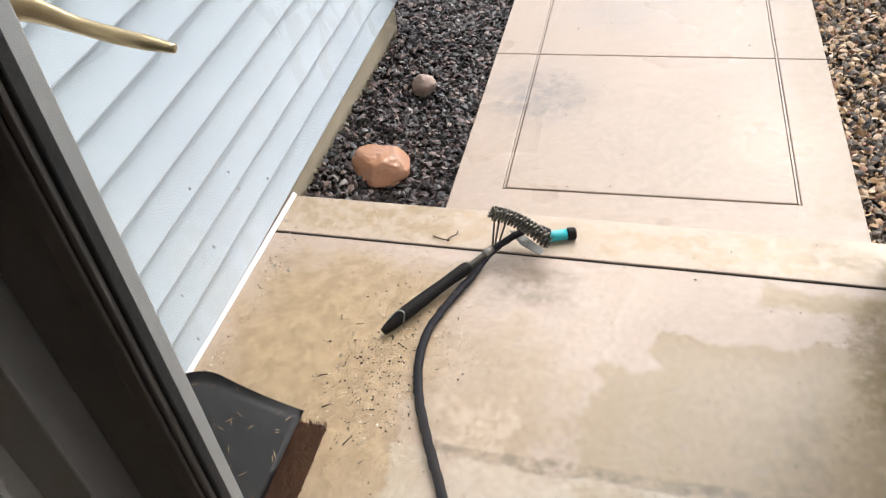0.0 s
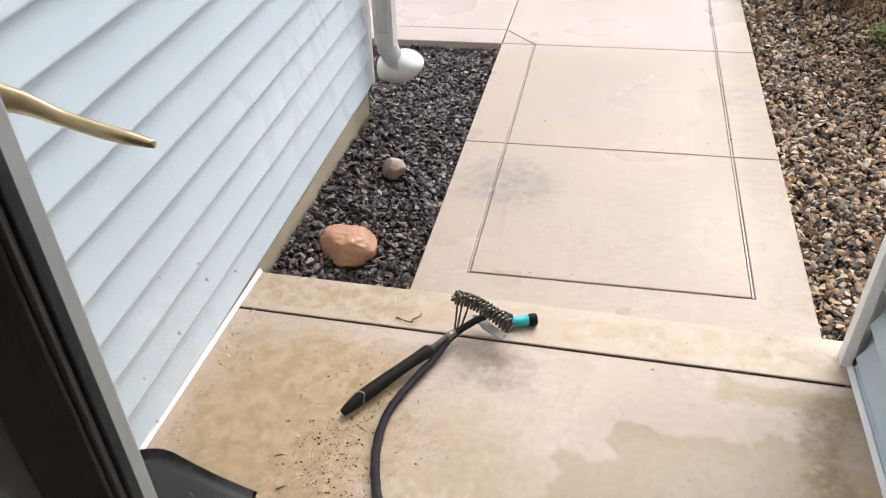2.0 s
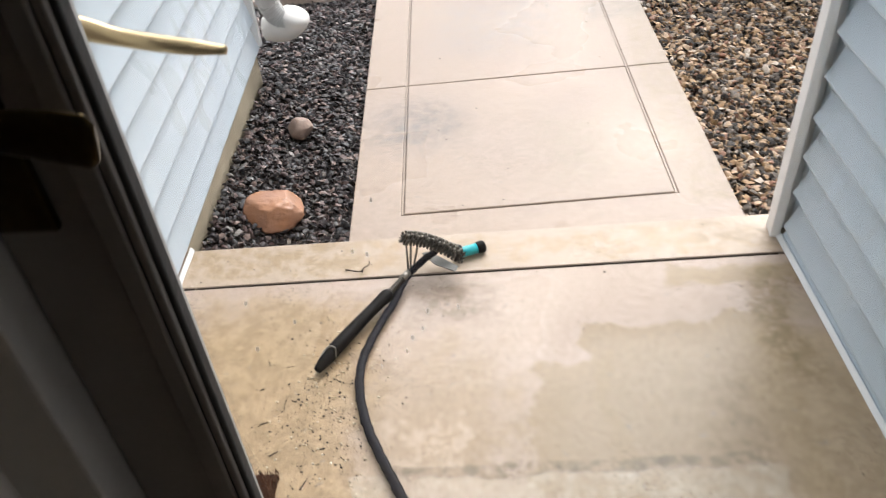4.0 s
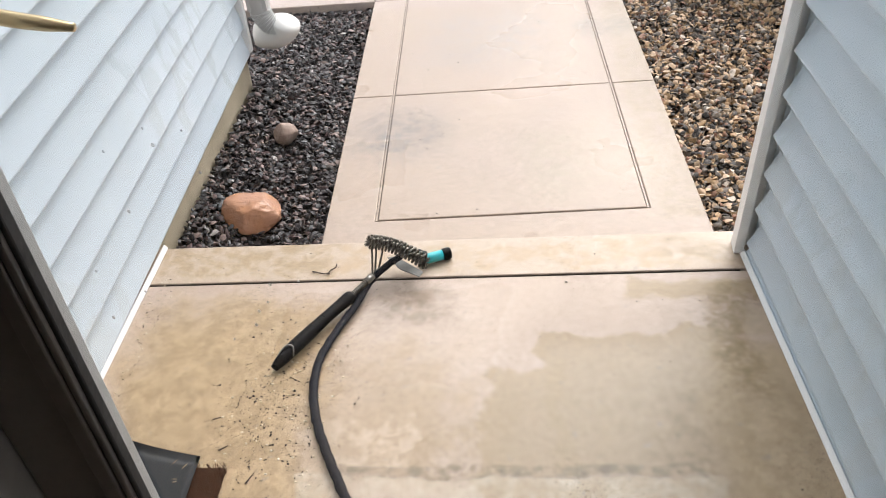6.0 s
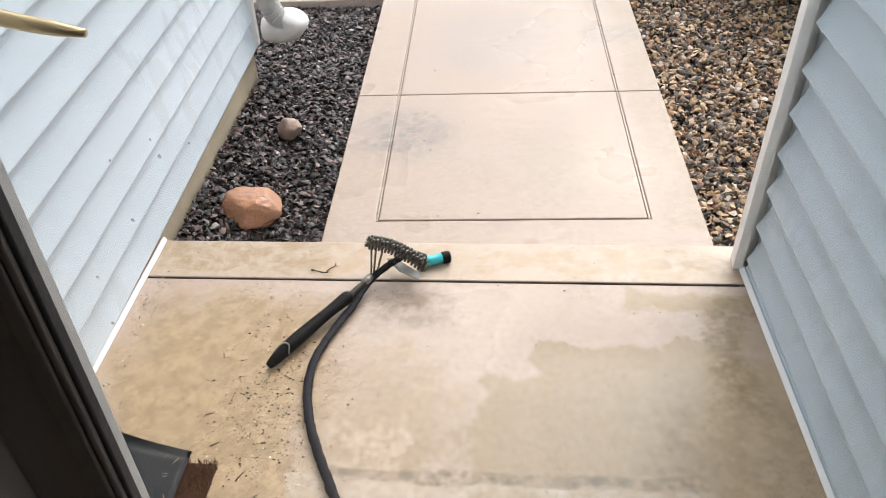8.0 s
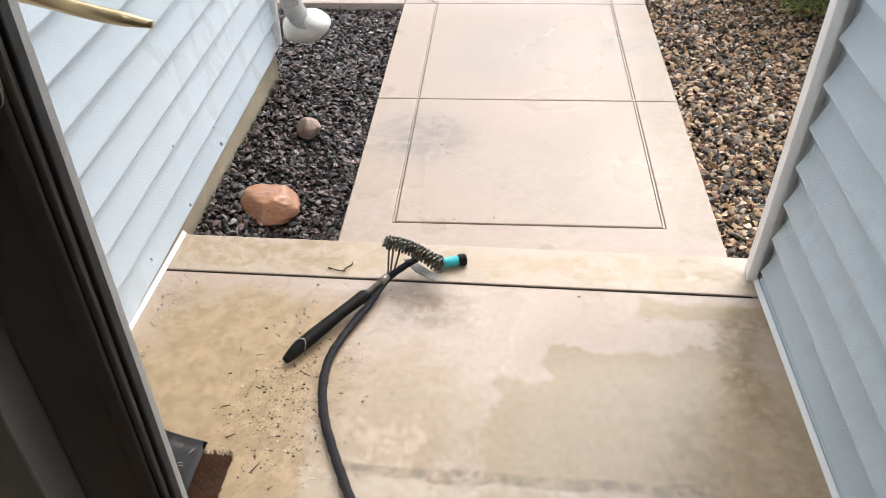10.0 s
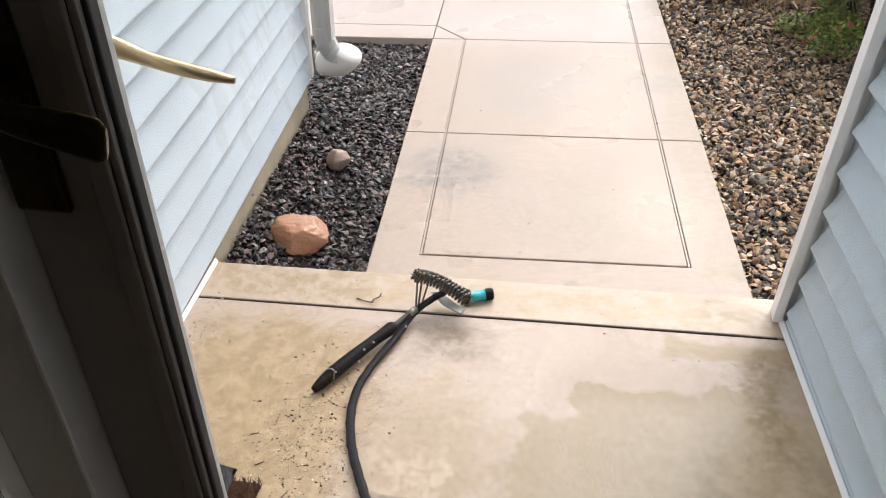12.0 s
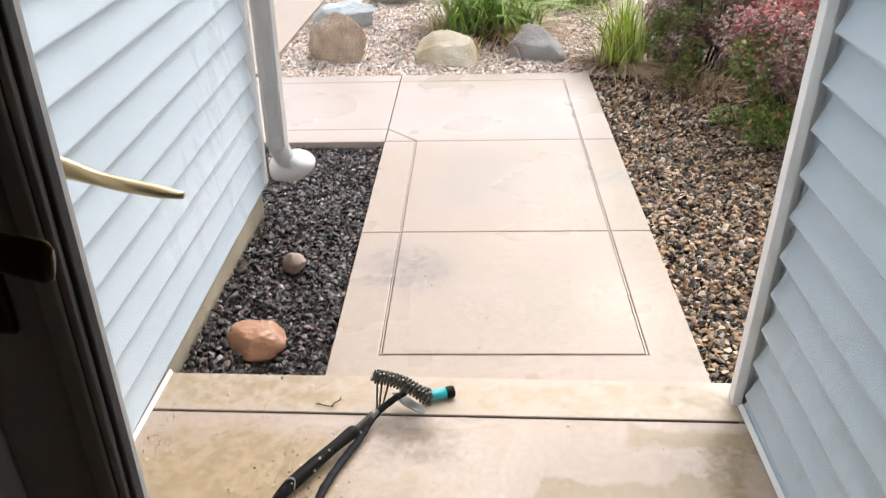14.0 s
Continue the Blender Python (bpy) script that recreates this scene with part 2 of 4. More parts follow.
reflection_streaks(SIDING)
TRIM = material("white_trim", (0.92, 0.92, 0.91), rough=0.4, spread=0.04, bump=0.04)
FOUNDATION = material("foundation_concrete", (0.48, 0.41, 0.30), rough=0.85, spread=0.25, bump=0.4, second=(0.36, 0.31, 0.22), second_scale=9)
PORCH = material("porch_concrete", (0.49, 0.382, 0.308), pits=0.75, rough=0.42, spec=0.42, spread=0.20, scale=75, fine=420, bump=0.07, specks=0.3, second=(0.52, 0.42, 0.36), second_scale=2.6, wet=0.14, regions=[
    (-0.1, 0.66, -1.3, -0.01, 0.22, 0.30, (0.455, 0.33, 0.20), 0.85, 0.0),
    (0.05, 0.55, -0.7, -0.02, 0.10, 0.40, (0.49, 0.355, 0.21), 0.6, 0.0),
    (0.02, 0.62, -0.95, -0.04, 0.08, 0.40, (0.18, 0.125, 0.065), 0.38, 2.6),
    (0.52, 0.88, -0.64, -0.20, 0.12, 0.35, (0.41, 0.305, 0.20), 0.7, 0.0),
    (0.86, 1.06, -0.66, -0.30, 0.02, 0.20, (0.37, 0.28, 0.18), 0.8, 0.0),
    (1.00, 1.42, -0.66, -0.20, 0.02, 0.20, (0.37, 0.28, 0.18), 0.8, 0.0),
    (0.50, 0.95, -0.62, -0.40, 0.08, 0.30, (0.37, 0.275, 0.175), 0.7, 1.6),
    (0.82, 1.55, -0.72, -0.36, 0.08, 0.40, (0.31, 0.245, 0.15), 0.25, 1.2),
    (1.00, 1.55, -0.72, -0.24, 0.08, 0.40, (0.31, 0.24, 0.15), 0.34, 0.8),
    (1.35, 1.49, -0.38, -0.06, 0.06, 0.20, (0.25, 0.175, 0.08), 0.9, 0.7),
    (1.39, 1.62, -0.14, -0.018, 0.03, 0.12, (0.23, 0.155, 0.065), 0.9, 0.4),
    (1.22, 1.60, -0.10, -0.010, 0.025, 0.16, (0.36, 0.27, 0.16), 0.7, 0.0),
    (1.45, 1.60, -0.23, -0.12, 0.02, 0.10, (0.44, 0.35, 0.25), 0.7, 0.0),
    (1.30, 1.62, -0.80, -0.20, 0.10, 0.25, (0.47, 0.36, 0.225), 0.75, 0.0),
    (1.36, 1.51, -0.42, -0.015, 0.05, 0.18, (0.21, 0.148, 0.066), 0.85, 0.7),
    (1.20, 1.60, -0.70, -0.34, 0.08, 0.25, (0.20, 0.145, 0.085), 0.32, 2.2),
    # shadow under the grill brush painted into the colour, together with a wet stain
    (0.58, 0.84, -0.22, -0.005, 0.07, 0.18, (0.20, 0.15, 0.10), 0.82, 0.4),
    (0.52, 0.76, -0.62, -0.42, 0.03, 0.32, (0.56, 0.44, 0.34), 0.9, 3.4),
    (0.50, 1.33, -1.3, -0.570, 0.012, 0.10, (0.58, 0.50, 0.40), 0.9, 0.6),
    (0.58, 1.30, -0.590, -0.550, 0.010, 0.06, (0.17, 0.135, 0.10), 0.8, 1.6),
    (-0.1, 1.7, 0.005, 0.2, 0.004, 0.0, (0.53, 0.425, 0.325), 0.75, 0.0),
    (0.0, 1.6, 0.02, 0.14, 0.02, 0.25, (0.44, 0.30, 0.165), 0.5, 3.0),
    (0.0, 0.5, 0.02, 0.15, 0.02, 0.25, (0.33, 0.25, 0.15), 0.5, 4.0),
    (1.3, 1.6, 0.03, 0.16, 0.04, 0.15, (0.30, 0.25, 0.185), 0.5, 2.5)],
    gloss=[(0.85, 1.58, -0.72, -0.22, 0.10, 0.35, 0.36, 4.5), (0.02, 0.50, -0.70, -0.03, 0.10, 0.35, 0.36, 4.0), (0.38, 0.60, -0.30, -0.01, 0.06, 0.15, 0.07, 24.0), (0.52, 0.95, -0.40, 0.0, 0.10, 0.15, 0.10, 0.0)])
WALKWAY = material("walkway_concrete", (0.425, 0.330, 0.262), pits=0.6, rough=0.37, spec=0.42, spread=0.22, scale=60, fine=420, bump=0.12, specks=0.25, second=(0.445, 0.36, 0.315), second_scale=2.2, streak=1.2, wet=0.1, regions=[
    (0.32, 0.84, 0.60, 1.08, 0.24, 0.30, (0.13, 0.135, 0.15), 0.9, 0.3),
    (0.5, 1.2, 1.2, 1.95, 0.25, 0.35, (0.34, 0.305, 0.29), 0.7, 0.8),
    (0.7, 1.3, 0.9, 1.4, 0.2, 0.35, (0.45, 0.335, 0.275), 0.6, 0.8),
    (1.34, 1.55, 0.3, 3.0, 0.05, 0.1, (0.345, 0.275, 0.195), 0.9, 0.7),
    # far panels tinted paler in place of the sky's grazing sheen
    (-4, 1.6, 1.85, 3.4, 0.3, 0.3, (0.51, 0.425, 0.395), 0.8, 0.0),
    (0.2, 1.6, 2.75, 3.3, 0.15, 0.2, (0.43, 0.33, 0.225), 0.6, 0.5),
    (0.9, 1.36, 0.35, 0.9, 0.2, 0.3, (0.40, 0.345, 0.265), 0.7, 0.6),
    (1.2, 1.5, 1.5, 1.75, 0.08, 0.15, (0.24, 0.22, 0.195), 0.7, 0.8)])
JOINT = material("joint_dirt", (0.012, 0.010, 0.008), spec=0.1, rough=0.9, spread=0.3)
SOIL = material("wet_soil", (0.026, 0.022, 0.019), rough=0.9, spread=0.4)
# soil coloured pale to lift the shade between the far stones
BRIGHT_SOIL = material("brightened_soil", (0.42, 0.34, 0.27), rough=0.9, spread=0.35)
LAWN = material("distant_ground", (0.16, 0.15, 0.11), rough=0.9, spread=0.4, scale=4)
GREY_METAL = material("downspout_metal", (0.50, 0.50, 0.485), rough=0.35, spread=0.06, bump=0.04)
WHITE_PLASTIC = material("white_plastic", (0.78, 0.77, 0.74), rough=0.35, spread=0.05, bump=0.05)
BLACK_PLASTIC = material("black_plastic", (0.006, 0.006, 0.007), spec=0.12, rough=0.45, spread=0.2, bump=0.08, fine=300)
HOSE = material("black_fabric_hose", (0.013, 0.014, 0.020), spec=0.15, rough=0.55, spread=0.3, scale=60, fine=600, bump=0.4, depth=0.002)
TEAL = material("teal_plastic", (0.02, 0.45, 0.50), rough=0.35, spread=0.06)
STEEL = material("steel_wire", (0.35, 0.33, 0.30), rough=0.35, metal=1.0, spread=0.25)
DULL_STEEL = material("dull_steel", (0.16, 0.16, 0.155), rough=0.5, metal=0.4, spec=0.4, spread=0.25)
DARK_STEEL = material("sooty_steel_wire", (0.13, 0.12, 0.105), rough=0.3, metal=0.9, spread=0.35)
BRASS = material("brass", (0.56, 0.45, 0.27), rough=0.30, metal=1.0, spread=0.15, bump=0.06)
# brass coloured dark, standing in for the backlit side of the door
SHADED_BRASS = material("shaded_brass", (0.05, 0.036, 0.016), rough=0.3, metal=1.0, spread=0.3)
RUBBER = material("black_rubber", (0.042, 0.046, 0.052), rough=0.5, spread=0.35, second=(0.06, 0.064, 0.07), second_scale=12)
COIR = material("coir_fibre", (0.14, 0.055, 0.025), rough=0.95, spread=0.5, scale=90, fine=500, bump=1.0, depth=0.01)
DOOR_PAINT = material("storm_door_paint", (0.165, 0.150, 0.139), rough=0.45, spread=0.06, bump=0.04)
JAMB = material("jamb_paint", (0.42, 0.41, 0.395), rough=0.5, spread=0.05, bump=0.04)
GASKET = material("black_gasket", (0.01, 0.01, 0.01), rough=0.6)
ROOM = material("room_paint", (0.75, 0.73, 0.70), rough=0.8, spread=0.05)
FLOORING = material("room_flooring", (0.35, 0.28, 0.2), rough=0.5, spread=0.2)
BOULDER = material("orange_boulder", (0.52, 0.285, 0.19), rough=0.26, spread=0.3, scale=22, fine=160, bump=0.35, depth=0.006, second=(0.42, 0.20, 0.10), second_scale=11, second_amount=0.75)
COBBLE = material("brown_cobble", (0.36, 0.26, 0.21), rough=0.55, spread=0.25, bump=0.4)
DARK_GRAVEL = stone_material("dark_wet_gravel", [(0.40, (0.012, 0.010, 0.011)), (0.21, (0.042, 0.033, 0.035)), (0.17, (0.115, 0.078, 0.074)), (0.12, (0.13, 0.13, 0.135)), (0.08, (0.25, 0.185, 0.165)), (0.04, (0.34, 0.315, 0.30))], 0.36)
RIVER_ROCK = stone_material("river_rock", [(0.21, (0.39, 0.25, 0.135)), (0.15, (0.54, 0.39, 0.26)), (0.25, (0.032, 0.026, 0.022)), (0.10, (0.29, 0.15, 0.095)), (0.22, (0.13, 0.105, 0.085)), (0.08, (0.58, 0.49, 0.40))], 0.5)
PALE_ROCK = stone_material("pale_river_rock", [(0.3, (0.660, 0.520, 0.420)), (0.29, (0.800, 0.680, 0.580)), (0.09, (0.290, 0.260, 0.250)), (0.12, (0.560, 0.390, 0.330)), (0.08, (0.430, 0.430, 0.440)), (0.12, (0.820, 0.800, 0.760))], 0.4)
TAN_STONE = material("tan_boulder", (0.74, 0.58, 0.45), rough=0.6, spread=0.45, scale=16, fine=90, bump=0.9, depth=0.03, second=(0.42, 0.25, 0.15), second_scale=7, second_amount=0.6)
CREAM_STONE = material("cream_sandstone", (0.76, 0.68, 0.54), rough=0.65, spread=0.25, scale=9, fine=90, bump=0.6, depth=0.015, second=(0.50, 0.36, 0.18), second_scale=6)
GREY_STONE = material("grey_granite", (0.40, 0.40, 0.40), rough=0.6, spread=0.35, scale=12, fine=160, bump=0.6, depth=0.012, second=(0.32, 0.23, 0.20), second_scale=4)
BLUE_STONE = material("blue_grey_stone", (0.50, 0.55, 0.58), rough=0.6, spread=0.2, bump=0.4)


def leaf_material(name, colours):
    m = stone_material(name, colours, 0.5)
    m.node_tree.nodes["Principled BSDF"].inputs["Subsurface Weight"].default_value = 0.0
    return m


GREEN_LEAF = leaf_material("green_leaves", [(0.35, (0.14, 0.215, 0.05)), (0.3, (0.235, 0.32, 0.07)), (0.15, (0.42, 0.455, 0.11)), (0.12, (0.094, 0.161, 0.056)), (0.08, (0.516, 0.129, 0.094))])
RED_LEAF = leaf_material("red_leaves", [(0.35, (0.52, 0.075, 0.085)), (0.25, (0.34, 0.075, 0.08)), (0.2, (0.68, 0.15, 0.165)), (0.12, (0.224, 0.120, 0.083)), (0.08, (0.207, 0.210, 0.066))])
PURPLE_LEAF = leaf_material("purple_leaves", [(0.35, (0.21, 0.10, 0.096)), (0.25, (0.35, 0.175, 0.16)), (0.2, (0.13, 0.14, 0.075)), (0.20, (0.46, 0.26, 0.22))])
GRASS_BLADE = leaf_material("grass_blades", [(0.4, (0.171, 0.315, 0.040)), (0.3, (0.262, 0.419, 0.066)), (0.2, (0.393, 0.498, 0.131)), (0.1, (0.504, 0.504, 0.184))])
YELLOW_BLADE = leaf_material("yellow_blades", [(0.4, (0.437, 0.546, 0.091)), (0.3, (0.655, 0.692, 0.182)), (0.2, (0.291, 0.437, 0.073)), (0.1, (0.700, 0.700, 0.364))])
STRAW = leaf_material("dry_straw", [(0.5, (0.46, 0.31, 0.17)), (0.3, (0.58, 0.43, 0.27)), (0.2, (0.30, 0.18, 0.10))])
BARK = material("bark", (0.05, 0.036, 0.028), rough=0.9, spread=0.3)
GLASS = bpy.data.materials.new("door_glass")
GLASS.use_nodes = True
gs = GLASS.node_tree.nodes["Principled BSDF"]
gs.inputs["Transmission Weight"].default_value = 1.0
gs.inputs["Roughness"].default_value = 0.0
gs.inputs["IOR"].default_value = 1.45

WATER = bpy.data.materials.new("water_drop")
WATER.use_nodes = True
ws = WATER.node_tree.nodes["Principled BSDF"]
ws.inputs["Transmission Weight"].default_value = 0.95
ws.inputs["Roughness"].default_value = 0.35
ws.inputs["IOR"].default_value = 1.1

# ---- helpers of the build ----
SLOPE = 0.027          # the paving falls towards the house


def paving(x, h=0.0):
    return h + SLOPE * x


def part(name, bm, mat, parent=None, label="", smooth=False):
    mesh = bpy.data.meshes.new(name)
    bm.normal_update()
    bm.to_mesh(mesh)
    bm.free()
    mesh.materials.append(mat)
    if smooth:
        mesh.polygons.foreach_set("use_smooth", [True] * len(mesh.polygons))
    ob = new(name, mesh)
    if parent is not None:
        ob.parent = parent
    if label:
        tagged(ob, label)
    return ob


def empty(name, label, category, group="", kind="", at=(0, 0, 0)):
    ob = new(name)
    ob.location = at
    return tagged(ob, label, category, group, kind)


def box(bm, lo, hi, bevel=0.0, m=None):
    made = bmesh.ops.create_cube(bm, size=1)["verts"]
    for v in made:
        v.co = Vector([lo[i] + (hi[i] - lo[i]) * (v.co[i] + 0.5) for i in range(3)])
    if bevel:
        edges = list({e for v in made for e in v.link_edges})
        made = bmesh.ops.bevel(bm, geom=edges, offset=bevel, segments=2, affect="EDGES", profile=0.5)["verts"]
    if m is not None:
        for v in made:
            v.co = m @ v.co
    return bm


def boxed(lo, hi, bevel=0.0):
    return box(bmesh.new(), lo, hi, bevel)


def prism(points, thick, bevel=0.0):
    """A slab under a closed outline of points (x, y, z), with a rounded upper edge."""
    bm = bmesh.new()
    top = [bm.verts.new(p) for p in points]
    face = bm.faces.new(top)
    bm.normal_update()
    if face.normal.z < 0:
        face.normal_flip()
    low = [bm.verts.new((p[0], p[1], p[2] - thick)) for p in points]
    n = len(points)
    for i in range(n):
        bm.faces.new((top[i], top[(i + 1) % n], low[(i + 1) % n], low[i]))
    bmesh.ops.recalc_face_normals(bm, faces=bm.faces)
    if bevel:
        bm.edges.ensure_lookup_table()
        rim = [e for e in bm.edges if e.verts[0] in top and e.verts[1] in top]
        bmesh.ops.bevel(bm, geom=rim, offset=bevel, segments=2, affect="EDGES", profile=0.5)
    return bm


def tube(points, radius, sides=10, flat=1.0, bm=None, closed=True):
    """A round or flattened tube along points; radius may be a list."""
    bm = bm or bmesh.new()
    pts = [Vector(p) for p in points]
    rad = radius if isinstance(radius, (list, tuple)) else [radius] * len(pts)
    rings = []
    side = None
    for i, p in enumerate(pts):
        d = (pts[min(i + 1, len(pts) - 1)] - pts[max(i - 1, 0)]).normalized()
        if side is None:
            up = Vector((0, 0, 1)) if abs(d.z) < 0.9 else Vector((1, 0, 0))
            side = d.cross(up).normalized()
        else:
            side = (side - d * side.dot(d)).normalized()
        up = side.cross(d)
        rings.append([bm.verts.new(p + rad[i] * (math.cos(a) * side + flat * math.sin(a) * up)) for a in [2 * math.pi * k / sides for k in range(sides)]])
    for a, b in zip(rings, rings[1:]):
        for k in range(sides):
            bm.faces.new((a[k], a[(k + 1) % sides], b[(k + 1) % sides], b[k]))
    if closed:
        bm.faces.new(rings[0][::-1])
        bm.faces.new(rings[-1])
    return bm


def smooth_path(points, steps=8):
    """A Catmull-Rom curve through points."""
    p = [Vector(q) for q in points]
    p = [2 * p[0] - p[1]] + p + [2 * p[-1] - p[-2]]
    out = []
    for i in range(1, len(p) - 2):
        a, b, c, d = p[i - 1:i + 3]
        for k in range(steps):
            t = k / steps
            out.append(0.5 * (2 * b + (c - a) * t + (2 * a - 5 * b + 4 * c - d) * t * t + (3 * b - a - 3 * c + d) * t ** 3))
    return out + [p[-2]]


def rock_mesh(bm, centre, size, seed, rough=0.25, subdivisions=4, cuts=5, freq=1.3, faces=(), depth=(0.68, 0.86), hard=0.8):
    """A worn stone: a lumpy ball with some flat sides broken off."""
    made = bmesh.ops.create_icosphere(bm, subdivisions=subdivisions, radius=1)["verts"]
    o = Vector((seed * 7.3, seed * 3.1, seed * 1.7))
    rng = random.Random(int(seed * 100))
    planes = [(Vector(d).normalized(), r) for d, r in faces]
    for i in range(cuts):
        d = Vector((rng.uniform(-1, 1), rng.uniform(-1, 1), rng.uniform(-0.3, 1))).normalized()
        planes.append((d, rng.uniform(*depth)))
    for v in made:
        n = v.co.normalized()
        q = n * (1 + rough * noise.noise(n * freq + o) + 0.4 * rough * noise.noise(n * freq * 2.7 + o))
        for d, r in planes:
            over = q.dot(d) - r
            if over > 0:
                q = q - d * over * hard
        q = q * (1 + 0.16 * rough * noise.noise(n * 8 + o) + 0.08 * rough * noise.noise(n * 19 + o))
        v.co = Vector(centre) + Vector((q.x * size[0], q.y * size[1], q.z * size[2]))
    return bm


# ---- paving, ground and beds ----
EDGE, W = 0.156, 1.524
ROT = -0.027


def on_walk(x, y, h=-0.085):
    X, Y = x + ROT * y, y - ROT * (x - 0.9)
    return (X, Y, paving(X, h))


ground = part("ground", boxed((-60, -40, -0.6), (60, 80, -0.19)), LAWN)
tagged(ground, "flat brownish ground reaching the horizon", "ground", kind="structure")

porch = empty("porch_floor", "tan concrete porch slab, wet and stained, with a raised front strip", "porch", kind="structure")


def wall_right_x(y):
    return W - 0.038 * y


def porch_quad(x0, x1, y0, y1, gap=0.0042):
    pts = [(x0, y0 + gap), (x1 if x1 is not None else wall_right_x(y0), y0 + gap), (x1 if x1 is not None else wall_right_x(y1), y1 - gap), (x0, y1 - gap)]
    return [(x, y, paving(x)) for x, y in pts]


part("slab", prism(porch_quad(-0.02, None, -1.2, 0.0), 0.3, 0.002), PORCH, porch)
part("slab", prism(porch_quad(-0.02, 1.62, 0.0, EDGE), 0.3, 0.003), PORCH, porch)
part("slab", prism([(x, y, paving(x, -0.0035)) for x, y in ((0, -0.05), (1.5, -0.05), (1.5, 0.05), (0, 0.05))], 0.05), JOINT, porch)

walkway = empty("walkway", "tan broom-finished concrete walkway with tooled borders", "walkway", kind="structure")
XOL, XIL, XIR, XOR = 0.413, 0.564, 1.356, 1.511
YP, Y1, Y2, Y2B, YFI, YF = 0.366, 1.128, 2.038, 2.20, 2.944, 3.064
G, GX = 0.0017, 0.0043


def walk_slab(outline, bevel=0.004):
    return part("slab", prism([on_walk(x, y) for x, y in outline], 0.12, bevel), WALKWAY, walkway)


walk_slab([(XOL, EDGE - 0.1), (XOR, EDGE - 0.1), (XOR, Y1 - G), (XIR + GX, Y1 - G), (XIR + GX, YP - G), (XIL - GX, YP - G), (XIL - GX, Y1 - G), (XOL, Y1 - G)])
walk_slab([(XIL + GX, YP + 2.2 * G), (XIR - GX, YP + 2.2 * G), (XIR - GX, Y1 - G), (XIL + GX, Y1 - G)])
walk_slab([(XOL, Y1 + G), (XIL - GX, Y1 + G), (XIL - GX, Y2 - G), (XOL, Y2 - G)])
walk_slab([(XIL + GX, Y1 + G), (XIR - GX, Y1 + G), (XIR - GX, Y2 - G), (XIL + GX, Y2 - G)])
walk_slab([(XIR + GX, Y1 + G), (XOR, Y1 + G), (XOR, Y2 - G), (XIR + GX, Y2 - G)])
walk_slab([(XOL + G, Y2 + G), (XIL - 2 * G, Y2 + G), (XOL + G, Y2B - 2 * G)])
walk_slab([(XIL + GX, Y2 + G), (XIR - GX, Y2 + G), (XIR - GX, YFI - G), (XOL + G, YFI - G), (XOL + G, Y2B + G)])
walk_slab([(XIR + GX, Y2 + G), (XOR, Y2 + G), (XOR, YF), (XOL + G, YF), (XOL + G, YFI + G), (XIR + GX, YFI + G)])
walk_slab([(-3, Y2), (XOL - G, Y2), (XOL - G, Y2B - G), (-3, Y2B - G)])
walk_slab([(-3, Y2B + G), (XOL - G, Y2B + G), (XOL - G, YFI - G), (-3, YFI - G)])
walk_slab([(-3, YFI + G), (XOL - G, YFI + G), (XOL - G, YF), (-3, YF)])
for quad in ([(XOL + .02, EDGE), (XOR - .02, EDGE), (XOR - .02, YF - .02), (XOL + .02, YF - .02)], [(-3, Y2 + .02), (XOL + .01, Y2 + .02), (XOL + .01, YF - .02), (-3, YF - .02)]):
    part("bedding", prism([on_walk(x, y, -0.0905) for x, y in quad], 0.08), JOINT, walkway)

for x, y0, y1 in ((XIL, YP + G, Y1 - G), (XIL, Y1 + G, Y2 - G), (XIR, YP + G, Y1 - G), (XIR, Y1 + G, Y2 - G), (XIR, Y2 + G, YFI - G)):
    part("tooled_bead", prism([on_walk(a, b, -0.0865) for a, b in ((x - 0.0028, y0), (x + 0.0028, y0), (x + 0.0028, y1), (x - 0.0028, y1))], 0.08), WALKWAY, walkway)

driveway = empty("driveway", "pale concrete driveway slab with a tooled joint", "driveway", kind="structure")
for x0, x1 in ((-6.0, -1.05), (-1.04, -0.53)):
    part("slab", prism([(x, y, -0.098) for x, y in ((x0, YF + 0.04), (x1, YF + 0.04), (x1, 12), (x0, 12))], 0.12, 0.005), WALKWAY, driveway)


